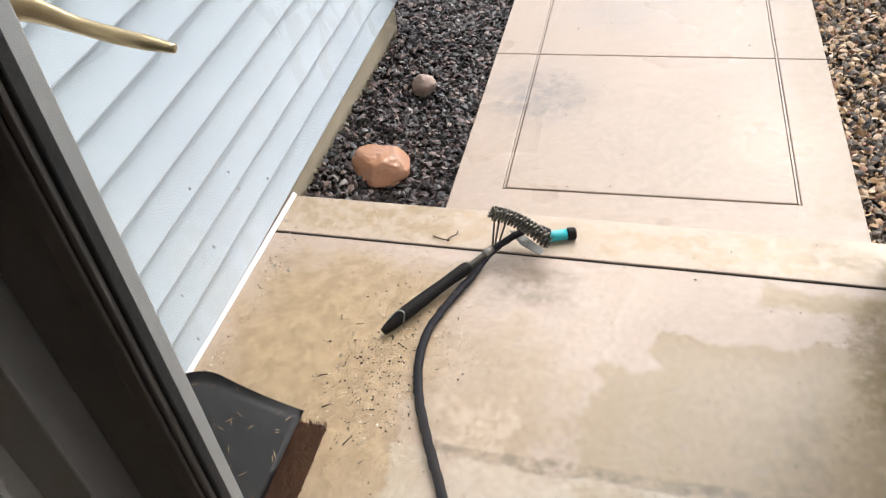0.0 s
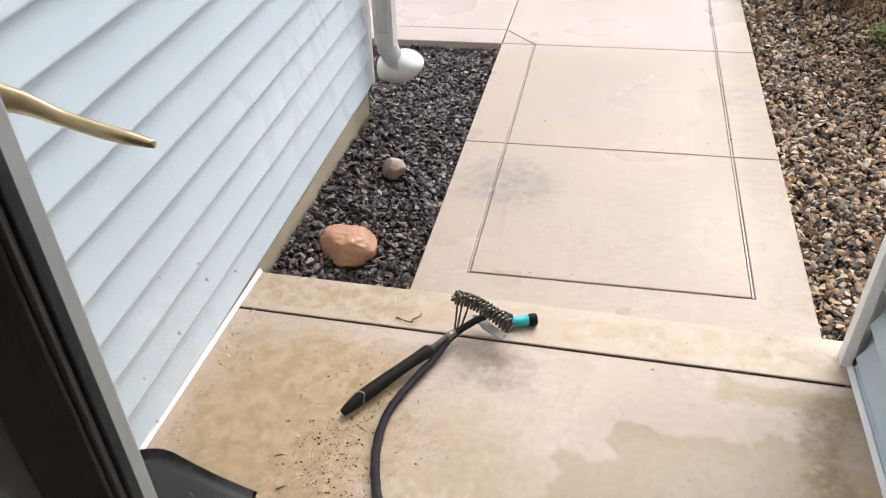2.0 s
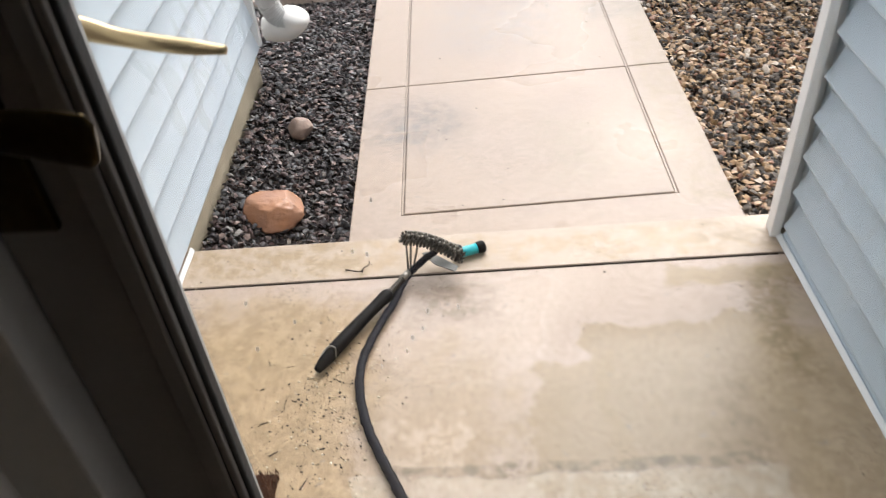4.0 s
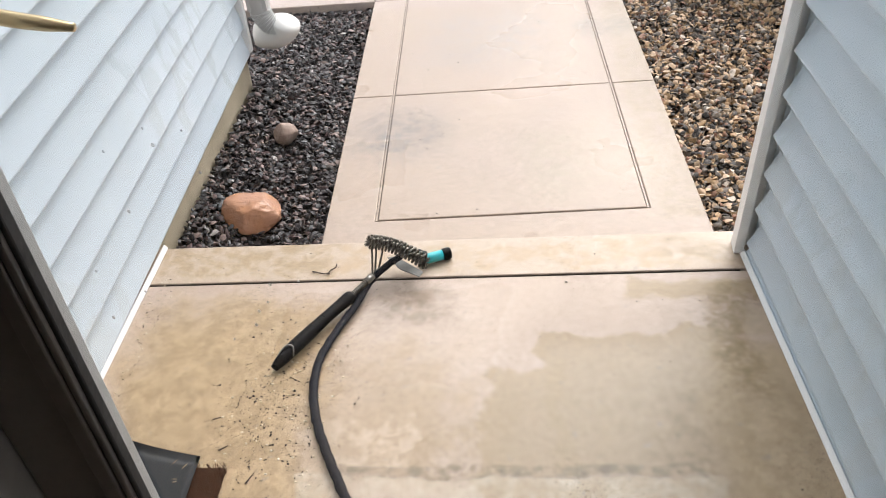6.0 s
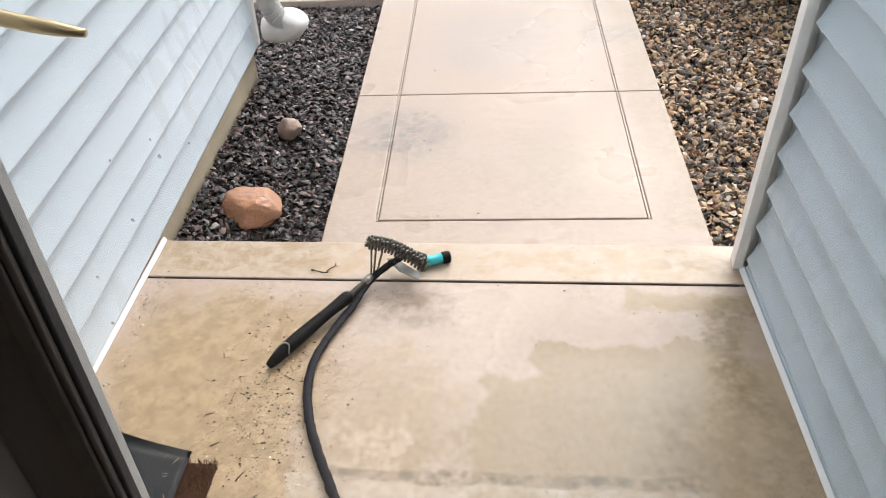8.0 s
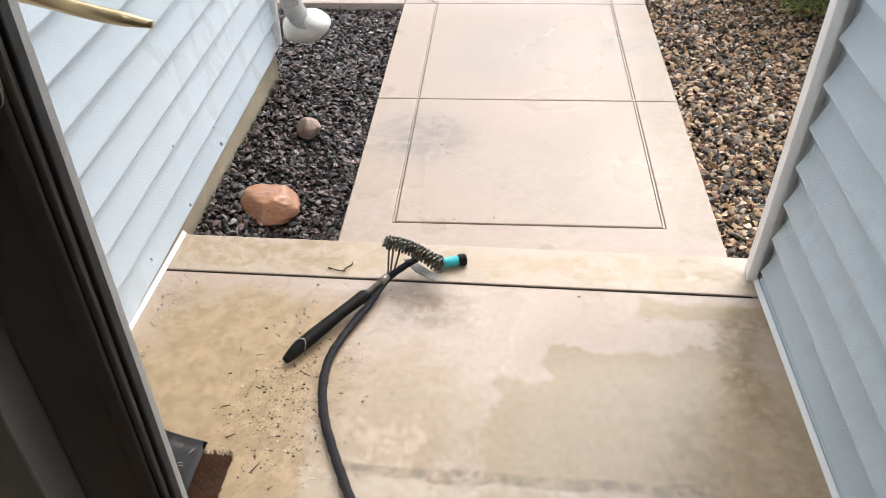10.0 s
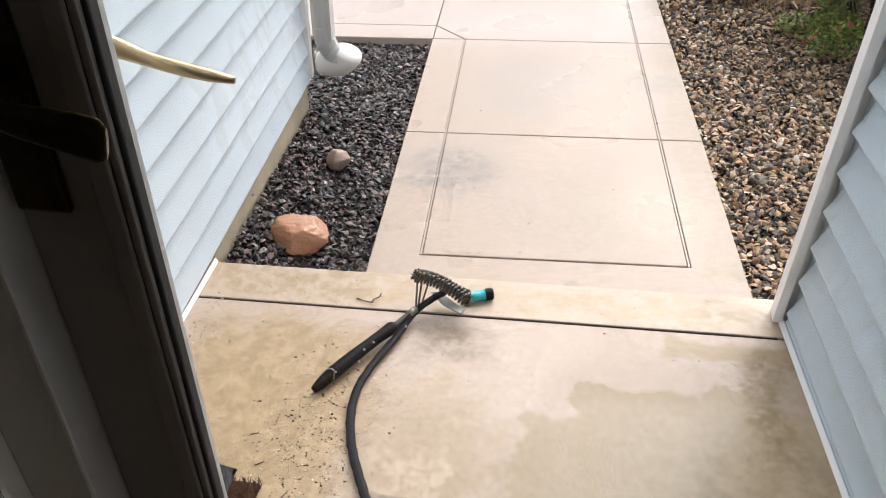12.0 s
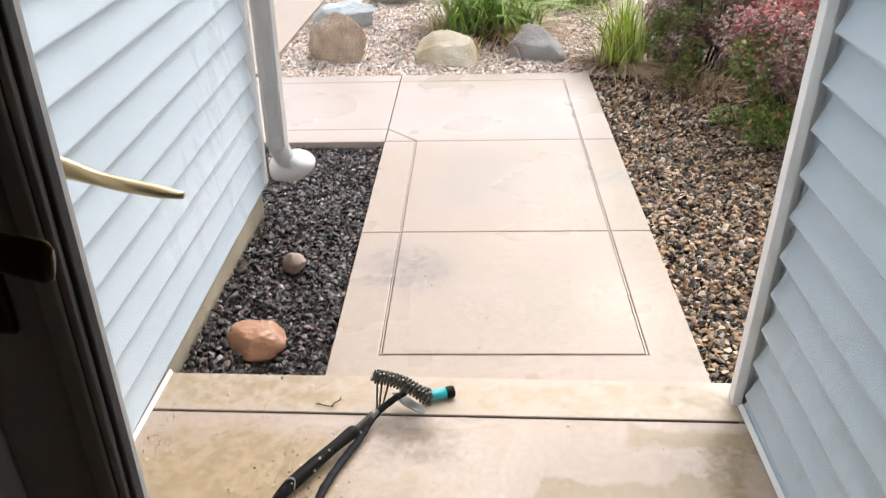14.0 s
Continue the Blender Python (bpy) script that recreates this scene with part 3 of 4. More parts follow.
def gravel(name, mat, regions, size, density, z, seed, squash=0.6, corners=14, jitter=0.28, smooth=0, pile=(-0.3, 0.5), tilt=0.55, label="", mound=0.0):
    """Loose stones scattered over rectangles (x0, x1, y0, y1), joined into one mesh."""
    rng = np.random.default_rng(seed)
    protos = []
    for k in range(14):
        proto = bmesh.new()
        d = rng.normal(0, 1, (corners, 3))
        d /= np.linalg.norm(d, axis=1)[:, None]
        for p in d * rng.uniform(1 - jitter, 1.0, (corners, 1)):
            proto.verts.new(p)
        made = bmesh.ops.convex_hull(proto, input=proto.verts[:])
        loose = [e for e in made["geom_interior"] if isinstance(e, bmesh.types.BMVert)]
        bmesh.ops.delete(proto, geom=loose, context="VERTS")
        bmesh.ops.triangulate(proto, faces=proto.faces[:])
        proto.verts.index_update()
        protos.append((np.array([v.co[:] for v in proto.verts]), np.array([[v.index for v in f.verts] for f in proto.faces])))
        proto.free()
    verts, faces = [], []
    at = 0
    for (x0, x1, y0, y1) in regions:
        n = int((x1 - x0) * (y1 - y0) * density)
        cx, cy = rng.uniform(x0, x1, n), rng.uniform(y0, y1, n)
        s = size * rng.lognormal(0, 0.40, n)
        s = np.clip(s, size * 0.45, size * 1.6)
        for i in range(n):
            pv, pf = protos[rng.integers(len(protos))]
            q = pv * np.array([rng.uniform(0.8, 1.35), rng.uniform(0.65, 1.0), rng.uniform(0.4, 0.8) * squash / 0.6]) * s[i]
            a, b, c = rng.uniform(0, 2 * np.pi), rng.normal(0, tilt), rng.normal(0, tilt)
            ca, sa, cb, sb, cc, sc = np.cos(a), np.sin(a), np.cos(b), np.sin(b), np.cos(c), np.sin(c)
            rx = np.array([[1, 0, 0], [0, cb, -sb], [0, sb, cb]])
            ry = np.array([[cc, 0, sc], [0, 1, 0], [-sc, 0, cc]])
            rz = np.array([[ca, -sa, 0], [sa, ca, 0], [0, 0, 1]])
            q = q @ (rz @ ry @ rx).T
            h = z + SLOPE * min(cx[i], 2.5) + rng.uniform(*pile) * size
            if cy[i] < 1.22:
                h += mound * max(0.0, 1 - cx[i] / 0.17)
            verts.append(q + np.array([cx[i], cy[i], h]))
            faces.append(pf + at)
            at += len(pv)
    v, f = np.concatenate(verts).astype(np.float32), np.concatenate(faces).astype(np.int32)
    mesh = bpy.data.meshes.new(name)
    mesh.vertices.add(len(v))
    mesh.vertices.foreach_set("co", v.ravel())
    mesh.loops.add(f.size)
    mesh.loops.foreach_set("vertex_index", f.ravel())
    mesh.polygons.add(len(f))
    mesh.polygons.foreach_set("loop_start", np.arange(0, f.size, 3, dtype=np.int32))
    mesh.update(calc_edges=True)
    mesh.polygons.foreach_set("use_smooth", np.full(len(f), smooth > 0, dtype=bool))
    if smooth:
        mesh.set_sharp_from_angle(angle=radians(smooth))
    mesh.materials.append(mat)
    return tagged(new(name, mesh), label, "gravel", kind="stuff")


bed_left = part("gravel_bed_soil", prism([(x, y, paving(x, -0.135)) for x, y in ((0, 0.13), (0.45, 0.13), (0.40, 2.03), (-3, 2.03), (-3, 1.24), (0, 1.24))], 0.08), SOIL)
tagged(bed_left, "dark wet soil under the gravel beside the wall", "soil", kind="structure")
bank = part("gravel_bed_soil", prism([(0.0, 0.16, -0.054), (0.17, 0.16, -0.134), (0.17, 1.215, -0.134), (0.0, 1.215, -0.054)], 0.1), SOIL)
tagged(bank, "dark wet soil banked up against the foundation", "soil", kind="structure")
bed_far = part("gravel_bed_soil", prism([(x, y, -0.114 + SLOPE * x) for x, y in ((-0.58, 3.09), (2.5, 3.09), (2.5, 7.0), (-0.58, 7.0))], 0.006), BRIGHT_SOIL)
tagged(bed_far, "soil under the river rock, coloured pale to brighten the gaps", "soil", kind="structure")
bed_right = part("gravel_bed_soil", prism([(x, y, -0.145) for x, y in ((1.40, 0.1), (3.45, 0.1), (3.45, 3.12), (5.0, 5.2), (5.0, 7.05), (-0.6, 7.05), (-0.6, 3.0), (1.38, 3.0))], 0.08), SOIL)
tagged(bed_right, "dark soil under the river rock bed", "soil", kind="structure")
gravel("dark_gravel", DARK_GRAVEL, [(0.0, 0.405, EDGE + 0.01, 2.02), (-0.7, 0.0, 1.235, 2.02)], 0.0108, 14500, -0.126, 3, corners=13, jitter=0.25, squash=0.46, pile=(-1.1, 0.9), tilt=0.40, smooth=52, mound=0.08, label="dark wet crushed gravel in a narrow bed")
gravel("river_rock", RIVER_ROCK, [(1.475, 2.5, EDGE - 0.02, 2.2)], 0.0120, 9300, -0.114, 4, corners=16, jitter=0.26, squash=0.58, pile=(-1.2, 0.9), tilt=0.45, smooth=44, label="tan and dark rounded river rock, wet")
gravel("river_rock", RIVER_ROCK, [(1.45, 2.5, 2.2, 3.1), (2.5, 3.4, 0.14, 3.1)], 0.0135, 5400, -0.114, 6, corners=13, jitter=0.22, squash=0.5, pile=(-0.8, 0.6), smooth=60, label="tan and dark rounded river rock under the shrubs")
gravel("river_rock", PALE_ROCK, [(-0.52, 2.1, 3.08, 5.3)], 0.0150, 4800, -0.108, 5, corners=11, jitter=0.2, squash=0.5, tilt=0.3, smooth=60, label="pale river rock bed with boulders on it")
gravel("river_rock", PALE_ROCK, [(2.1, 3.8, 3.08, 5.3), (-0.52, 5, 5.3, 7.0)], 0.0190, 1800, -0.108, 8, corners=9, jitter=0.2, tilt=0.3, smooth=60, label="pale river rock farther back in the bed")

# ---- houses ----


def lap_board(name, length, exposure=0.1016, butt=0.019, hollow=True):
    """One course of siding along +x from 0, its face towards -y, standing on z = 0."""
    bm = bmesh.new()
    prof = [(0.006, exposure + 0.012), (0.005, exposure)]
    for k in range(1, 10):
        t = k / 10
        prof.append((0.005 - (butt + 0.004) * (t ** 1.35 if hollow else t), exposure * (1 - 0.93 * t)))
    prof += [(-butt + 0.0005, 0.007), (-butt, 0.004), (-butt + 0.001, 0.001), (-butt + 0.003, 0.0), (0.004, 0.0)]
    a = [bm.verts.new((0, y, z)) for y, z in prof]
    b = [bm.verts.new((length, y, z)) for y, z in prof]
    n = len(prof)
    for i in range(n):
        bm.faces.new((a[i], b[i], b[(i + 1) % n], a[(i + 1) % n]))
    bm.faces.new(a[::-1])
    bm.faces.new(b)
    bmesh.ops.recalc_face_normals(bm, faces=bm.faces)
    mesh = bpy.data.meshes.new(name)
    bm.to_mesh(mesh)
    bm.free()
    mesh.polygons.foreach_set("use_smooth", [True] * len(mesh.polygons))
    mesh.set_sharp_from_angle(angle=radians(38))
    mesh.materials.append(SIDING)
    return mesh


HEIGHT = 2.75

wall_left = empty("wall_left", "pale blue vinyl lap siding wall over a concrete foundation", "wall", kind="structure")
part("sheathing", boxed((-0.16, -1.16, 0.042), (-0.02, 1.22, HEIGHT)), SIDING, wall_left)
part("foundation", boxed((-0.20, -1.16, -0.5), (-0.016, 1.21, 0.04), 0.004), FOUNDATION, wall_left)
part("sheathing", boxed((-4.0, 1.07, 0.01), (-0.16, 1.215, HEIGHT)), SIDING, wall_left)
part("foundation", boxed((-4.0, 1.03, -0.5), (-0.2, 1.205, 0.008)), FOUNDATION, wall_left)

wall_right = empty("wall_right", "pale blue-grey vinyl lap siding wall beside the porch", "wall", kind="structure")
part("sheathing", prism([(wall_right_x(-1.16) + 0.026, -1.16, HEIGHT), (wall_right_x(0.09) + 0.026, 0.09, HEIGHT), (wall_right_x(0.09) + 0.16, 0.09, HEIGHT), (wall_right_x(-1.16) + 0.16, -1.16, HEIGHT)], HEIGHT), SIDING, wall_right)
part("sheathing", boxed((1.69, -0.06, 0.0), (5.5, 0.09, HEIGHT)), SIDING, wall_right)
part("foundation", boxed((1.56, -1.16, -0.5), (5.5, 0.085, -0.002)), FOUNDATION, wall_right)

# corner posts
post = empty("corner_post", "white vinyl corner post at the end of the siding", "trim", kind="structure")
xr = wall_right_x(0.1)
bm = prism([(x, y, HEIGHT) for x, y in ((xr - 0.020, 0.107), (xr - 0.0245, 0.062), (xr - 0.0235, 0.060), (xr - 0.002, 0.060), (xr - 0.002, 0.107))], HEIGHT - 0.0415, 0.001)
part("face", bm, TRIM, post)
part("return", boxed((xr - 0.001, 0.092, 0.042), (xr + 0.09, 0.105, HEIGHT), 0.002), TRIM, post)
post2 = empty("corner_post", "white vinyl corner post behind the downspout", "trim", kind="structure")
part("face", boxed((-0.02, 1.196, 0.078), (0.012, 1.222, HEIGHT), 0.002), TRIM, post2)
part("return", boxed((-0.09, 1.216, 0.078), (-0.006, 1.228, HEIGHT), 0.002), TRIM, post2)

# base flashings


def flashing(a, b, out, height, depth):
    """A bent metal strip from a to b whose face leans out along the unit vector out."""
    bm = bmesh.new()
    a, b, out = Vector(a), Vector(b), Vector(out)
    prof = [(0.0, 0.0), (depth, 0.0), (depth, 0.004), (0.003, height), (0.0, height)]
    ends = [[bm.verts.new(p + out * d + Vector((0, 0, z))) for d, z in prof] for p in (a, b)]
    for k in range(5):
        bm.faces.new((ends[0][k], ends[0][(k + 1) % 5], ends[1][(k + 1) % 5], ends[1][k]))
    bm.faces.new(ends[0])
    bm.faces.new(ends[1][::-1])
    bmesh.ops.recalc_face_normals(bm, faces=bm.faces)
    return tagged(part("base_flashing", bm, TRIM), "white metal flashing along the foot of the siding", "flashing", kind="structure")


flashing((0.0, -1.0, 0.0), (0.0, EDGE - 0.005, 0.0), (1, 0, 0), 0.013, 0.009)
flashing((wall_right_x(-1.0) + 0.002, -1.0, 0.039), (wall_right_x(0.066) + 0.002, 0.066, 0.039), (-1, -0.038, 0), 0.010, 0.013)

# ---- room behind the door ----
YD = -1.06
wall_door = empty("wall_door", "house wall round the front door", "wall", kind="structure")
part("panel", boxed((0.0, -1.16, -0.3), (0.43, YD, HEIGHT)), ROOM, wall_door)
part("panel", boxed((1.36, -1.16, -0.3), (1.55, YD, HEIGHT)), ROOM, wall_door)
part("panel", boxed((0.43, -1.16, 2.08), (1.36, YD, HEIGHT)), ROOM, wall_door)
part("jamb", boxed((0.43, -1.135, 0.0), (0.494, YD, 2.08), 0.003), JAMB, wall_door)
# the right wall leaves an added, unseen opening whose daylight brightens the door
for name, lo, hi in (("wall_room_back", (-1.6, -4.6, -0.2), (3.4, -4.5, 2.6)), ("wall_room_left", (-1.7, -4.5, -0.2), (-1.6, -1.16, 2.6)), ("wall_room_right", (3.4, -4.5, -0.2), (3.5, -1.16, 0.9)), ("wall_room_right_top", (3.4, -4.5, 2.2), (3.5, -1.16, 2.6)), ("wall_room_right_pier", (3.4, -4.5, 0.9), (3.5, -2.6, 2.2)), ("wall_room_right_end", (3.4, -1.8, 0.9), (3.5, -1.16, 2.2)), ("wall_room_front", (-1.6, -1.2, -0.2), (-0.0, -1.16, 2.6)), ("wall_room_front_end", (1.55, -1.2, -0.2), (3.4, -1.16, 2.6))):
    tagged(part(name, boxed(lo, hi), ROOM), "plain painted wall of the dim room", "wall", kind="structure")
tagged(part("floor", boxed((-1.7, -4.6, -0.2), (3.5, -1.16, 0.05)), FLOORING), "dark floor of the dim room", "floor", kind="structure")
tagged(part("ceiling", boxed((-1.7, -4.6, 2.5), (3.5, -1.16, 2.6)), ROOM), "plain ceiling of the dim room", "ceiling", kind="structure")

DROPS = [(0.769, 0.971), (0.748, 0.968), (0.743, 0.951), (0.735, 0.942), (0.73, 0.928), (0.71, 0.913), (0.717, 1.095), (0.696, 1.085), (0.663, 1.081), (0.721, 1.064), (0.623, 0.936), (0.655, 0.962), (0.665, 1.034), (0.704, 1.024), (0.713, 1.021), (0.693, 1.097), (0.625, 0.982)]
door = empty("storm_door", "dark storm door with full glass and brass lever handles, shut", "door", kind="structure", at=(0, 0, 0))
# latch stile, hinge stile and rails
part("stile", boxed((0.497, -1.098, 0.06), (0.567, -1.062, 2.06), 0.002), DOOR_PAINT, door)
part("stile", boxed((1.27, -1.098, 0.06), (1.36, -1.062, 2.06), 0.002), DOOR_PAINT, door)
part("rail", boxed((0.567, -1.098, 0.06), (1.27, -1.062, 0.20), 0.002), DOOR_PAINT, door)
part("rail", boxed((0.567, -1.098, 1.95), (1.27, -1.062, 2.06), 0.002), DOOR_PAINT, door)
part("glazing_bead", boxed((0.560, -1.104, 0.20), (0.576, -1.099, 1.95), 0.002), DOOR_PAINT, door)
part("glazing_bead", boxed((0.576, -1.101, 0.20), (0.583, -1.088, 1.95), 0.002), DOOR_PAINT, door)
part("gasket", boxed((0.567, -1.096, 0.20), (0.5870, -1.083, 1.95), 0.002), GASKET, door)
part("outer_bead", boxed((0.556, -1.074, 0.20), (0.5755, -1.056, 1.95), 0.002), GREY_METAL, door)
pane = part("pane", boxed((0.57, -1.0825, 0.20), (1.27, -1.0785, 1.95)), GLASS, door)
pane.visible_shadow = False
tagged(pane, "clear glass pane with a few water drops")
rng = random.Random(3)
for x, z in DROPS:
    bm = bmesh.new()
    r = rng.uniform(0.0008, 0.0015)
    for v in bmesh.ops.create_icosphere(bm, subdivisions=2, radius=1)["verts"]:
        v.co = Vector((x + v.co.x * r * 0.9, -1.0783 + max(v.co.y, 0.0) * r * 0.5, z + v.co.z * r * 1.15))
    drop = part("water_drop", bm, WATER, pane, smooth=True)
    drop.visible_shadow = False
tagged(part("threshold", boxed((0.46, -1.16, -0.1), (1.36, -1.05, 0.055), 0.004), GREY_METAL), "metal door threshold", "threshold", kind="structure")


def lever(points, widths, heights):
    """A cast lever: an oval section that swells and thins along its way."""
    path = smooth_path(points, 6)
    n = len(path)
    bm = bmesh.new()
    rings = []
    for i, p in enumerate(path):
        f = i / (n - 1) * (len(widths) - 1)
        k = min(int(f), len(widths) - 2)
        w = widths[k] + (widths[k + 1] - widths[k]) * (f - k)
        h = heights[k] + (heights[k + 1] - heights[k]) * (f - k)
        d = (path[min(i + 1, n - 1)] - path[max(i - 1, 0)]).normalized()
        up = Vector((0, 0, 1))
        side = d.cross(up).normalized()
        up = side.cross(d)
        rings.append([bm.verts.new(p + math.cos(a) * w * side + math.sin(a) * h * up) for a in [math.pi * q / 8 for q in range(16)]])
    for a, b in zip(rings, rings[1:]):
        for q in range(16):
            bm.faces.new((a[q], a[(q + 1) % 16], b[(q + 1) % 16], b[q]))
    bm.faces.new(rings[0][::-1])
    bm.faces.new(rings[-1])
    bmesh.ops.recalc_face_normals(bm, faces=bm.faces)
    return bm


part("lever_handle", lever([(0.515, -1.06, 1.160), (0.515, -1.02, 1.160), (0.525, -1.012, 1.159), (0.545, -1.009, 1.154), (0.57, -1.009, 1.146), (0.595, -1.009, 1.140), (0.615, -1.009, 1.1365), (0.634, -1.009, 1.1335)], [0.008, 0.008, 0.008, 0.006, 0.005, 0.005, 0.005, 0.003], [0.008, 0.009, 0.0105, 0.0085, 0.0058, 0.0056, 0.0050, 0.0028]), BRASS, door, "brass lever handle", smooth=True)
part("lever_handle", lever([(0.522, -1.10, 1.168), (0.522, -1.122, 1.168), (0.528, -1.136, 1.167), (0.545, -1.14, 1.163), (0.565, -1.14, 1.159), (0.585, -1.14, 1.155), (0.598, -1.14, 1.152), (0.603, -1.14, 1.151)], [0.009, 0.008, 0.007, 0.006, 0.005, 0.004, 0.004, 0.003], [0.009, 0.009, 0.009, 0.011, 0.0135, 0.016, 0.016, 0.011]), SHADED_BRASS, door, "brass lever handle with its backlit shade put into the colour", smooth=True)
part("escutcheon", boxed((0.500, -1.106, 1.07), (0.540, -1.098, 1.23), 0.003), SHADED_BRASS, door, "brass handle plate with its backlit shade put into the colour")

# ---- downspout ----
spout = empty("downspout", "white metal downspout with a ribbed elbow and round outlet", "downspout")
bm = bmesh.new()
PIPE = [(0.012, 1.246), (0.026, 1.242), (0.036, 1.246), (0.062, 1.246), (0.072, 1.242), (0.084, 1.246), (0.084, 1.30), (0.012, 1.30)]
low = [bm.verts.new((x, y, 0.215)) for x, y in PIPE]
top = [bm.verts.new((x, y, HEIGHT)) for x, y in PIPE]
for i in range(8):
    bm.faces.new((low[i], low[(i + 1) % 8], top[(i + 1) % 8], top[i]))
bm.faces.new(low[::-1])
bm.faces.new(top)
bmesh.ops.recalc_face_normals(bm, faces=bm.faces)
part("pipe", bm, GREY_METAL, spout)
bracket = part("bracket", boxed((0.052, 1.2385, 0.405), (0.080, 1.246, 0.46), 0.001), GREY_METAL, spout)
elbow = smooth_path([(0.048, 1.272, 0.26), (0.050, 1.272, 0.215), (0.062, 1.270, 0.178), (0.086, 1.265, 0.150), (0.114, 1.260, 0.136)], 10)
bend = part("elbow", tube(elbow, 0.0375, 20), GREY_METAL, spout, "pleated grey metal elbow", smooth=True)
way = smooth_path([(0.018, 1.296, 0.102), (0.060, 1.290, 0.107), (0.100, 1.284, 0.120), (0.128, 1.278, 0.144), (0.142, 1.274, 0.174)], 8)
part("outlet", tube(way, [0.046 + 0.012 * min(1, i / 12) - 0.034 * max(0, (i - 26) / 6) ** 2.6 for i in range(len(way))], 28), WHITE_PLASTIC, spout, "round white plastic outlet", smooth=True)
for k in range(7):
    i = 13 + 3 * k
    c, d = elbow[i], (elbow[i + 1] - elbow[i - 1]).normalized()
    side = d.cross(Vector((0, 1, 0))).normalized()
    ring = [c + 0.0385 * (math.cos(a) * side + math.sin(a) * Vector((0, 1, 0))) for a in [math.pi * q / 10 for q in range(21)]]
    part("pleat", tube(ring, 0.0028, 6), GREY_METAL, bend, smooth=True)
for z in (0.445, 0.425):
    part("screw", tube([(0.066, 1.242, z), (0.066, 1.2375, z)], 0.0035, 10), STEEL, bracket, "steel screw")

# ---- vent ----
vent = empty("dryer_vent", "white plastic vent hood on the siding", "vent")
VY0, VY1, VZ0, VZ1 = -0.79, -0.585, 0.295, 0.515
plate = part("plate", boxed((0.012, VY0, VZ0), (0.030, VY1, VZ1), 0.006), WHITE_PLASTIC, vent)
bm = bmesh.new()
arc = [(0.028, VZ1 - 0.035)] + [(0.028 + 0.032 * math.sin(a), VZ0 + 0.075 + 0.10 * math.cos(a)) for a in [k * math.pi / 40 for k in range(21)]] + [(0.060, VZ0 + 0.03), (0.028, VZ0 + 0.015)]
rings = [[bm.verts.new((x, y, z)) for x, z in arc] for y in (VY0 + 0.016, VY1 - 0.016)]
bm.faces.new(rings[0])
bm.faces.new(rings[1][::-1])
n = len(arc)
for k in range(n):
    bm.faces.new((rings[0][k], rings[0][(k + 1) % n], rings[1][(k + 1) % n], rings[1][k]))
bmesh.ops.recalc_face_normals(bm, faces=bm.faces)
hood = part("hood", bm, WHITE_PLASTIC, vent, smooth=True)
hood.data.set_sharp_from_angle(angle=radians(40))
for y in (VY0 + 0.018, VY1 - 0.018):
    part("screw", tube([(0.030, y, VZ1 - 0.016), (0.033, y, VZ1 - 0.016)], 0.004, 10), STEEL, plate, "steel screw")

# ---- boulders on the gravel ----
tagged(part("boulder", rock_mesh(bmesh.new(), (0.160, 0.420, -0.080), (0.094, 0.080, 0.056), 1.3, rough=0.16, cuts=0, subdivisions=5, freq=1.7, faces=(((0.05, 0.15, 1), 0.82), ((-0.55, -0.75, 0.30), 0.78), ((0.45, -0.9, 0.25), 0.82), ((0.8, 0.3, 0.5), 0.84))), BOULDER, smooth=True), "smooth orange boulder lying on dark gravel", "boulder")
tagged(part("cobble", rock_mesh(bmesh.new(), (0.172, 0.885, -0.082), (0.044, 0.042, 0.038), 2.0, rough=0.12, cuts=2), COBBLE, smooth=True), "small brown rounded stone on dark gravel", "stone")
for at, size, seed, mat, label in (
        ((-0.10, 3.47, 0.02), (0.205, 0.18, 0.225), 3.9, TAN_STONE, "large tan and pink boulder on river rock"),
        ((0.60, 3.42, -0.04), (0.27, 0.18, 0.15), 4.1, CREAM_STONE, "cream sandstone boulder on river rock"),
        ((1.17, 3.47, -0.04), (0.175, 0.15, 0.19), 5.0, GREY_STONE, "grey granite boulder with a pinkish side"),
        ((-0.27, 4.25, -0.03), (0.27, 0.18, 0.14), 6.4, BLUE_STONE, "flat blue-grey stone on river rock"),
        ((0.06, 5.05, -0.02), (0.22, 0.16, 0.13), 7.7, GREY_STONE, "dull grey boulder on river rock")):
    tagged(part("boulder", rock_mesh(bmesh.new(), at, size, seed, rough=0.34, cuts=13, freq=1.5, subdivisions=5, depth=(0.52, 0.80), hard=0.94), mat, smooth=True), label, "boulder")

# ---- doormat ----
doormat = empty("doormat", "doormat with curled black rubber backing and brown coir pile", "doormat")
coir = part("pile", boxed((0.02, -0.98, 0.0), (0.362, -0.563, 0.016), 0.004), COIR, doormat, "brown coir fibre")
rng = random.Random(5)
bm = bmesh.new()
for k in range(2600):
    x, y = rng.uniform(0.29, 0.366), rng.uniform(-0.97, -0.558)
    a, h = rng.uniform(0, 6.28), rng.uniform(0.004, 0.010)
    dx, dy = 0.0009 * math.cos(a), 0.0009 * math.sin(a)
    tip = (x + rng.uniform(-0.006, 0.006), y + rng.uniform(-0.006, 0.006), 0.022 + h)
    bm.faces.new([bm.verts.new(p) for p in ((x - dx, y - dy, 0.012), (x + dx, y + dy, 0.012), tip)])
tagged(part("fibre", bm, COIR, doormat), kind="stuff")
bm = bmesh.new()
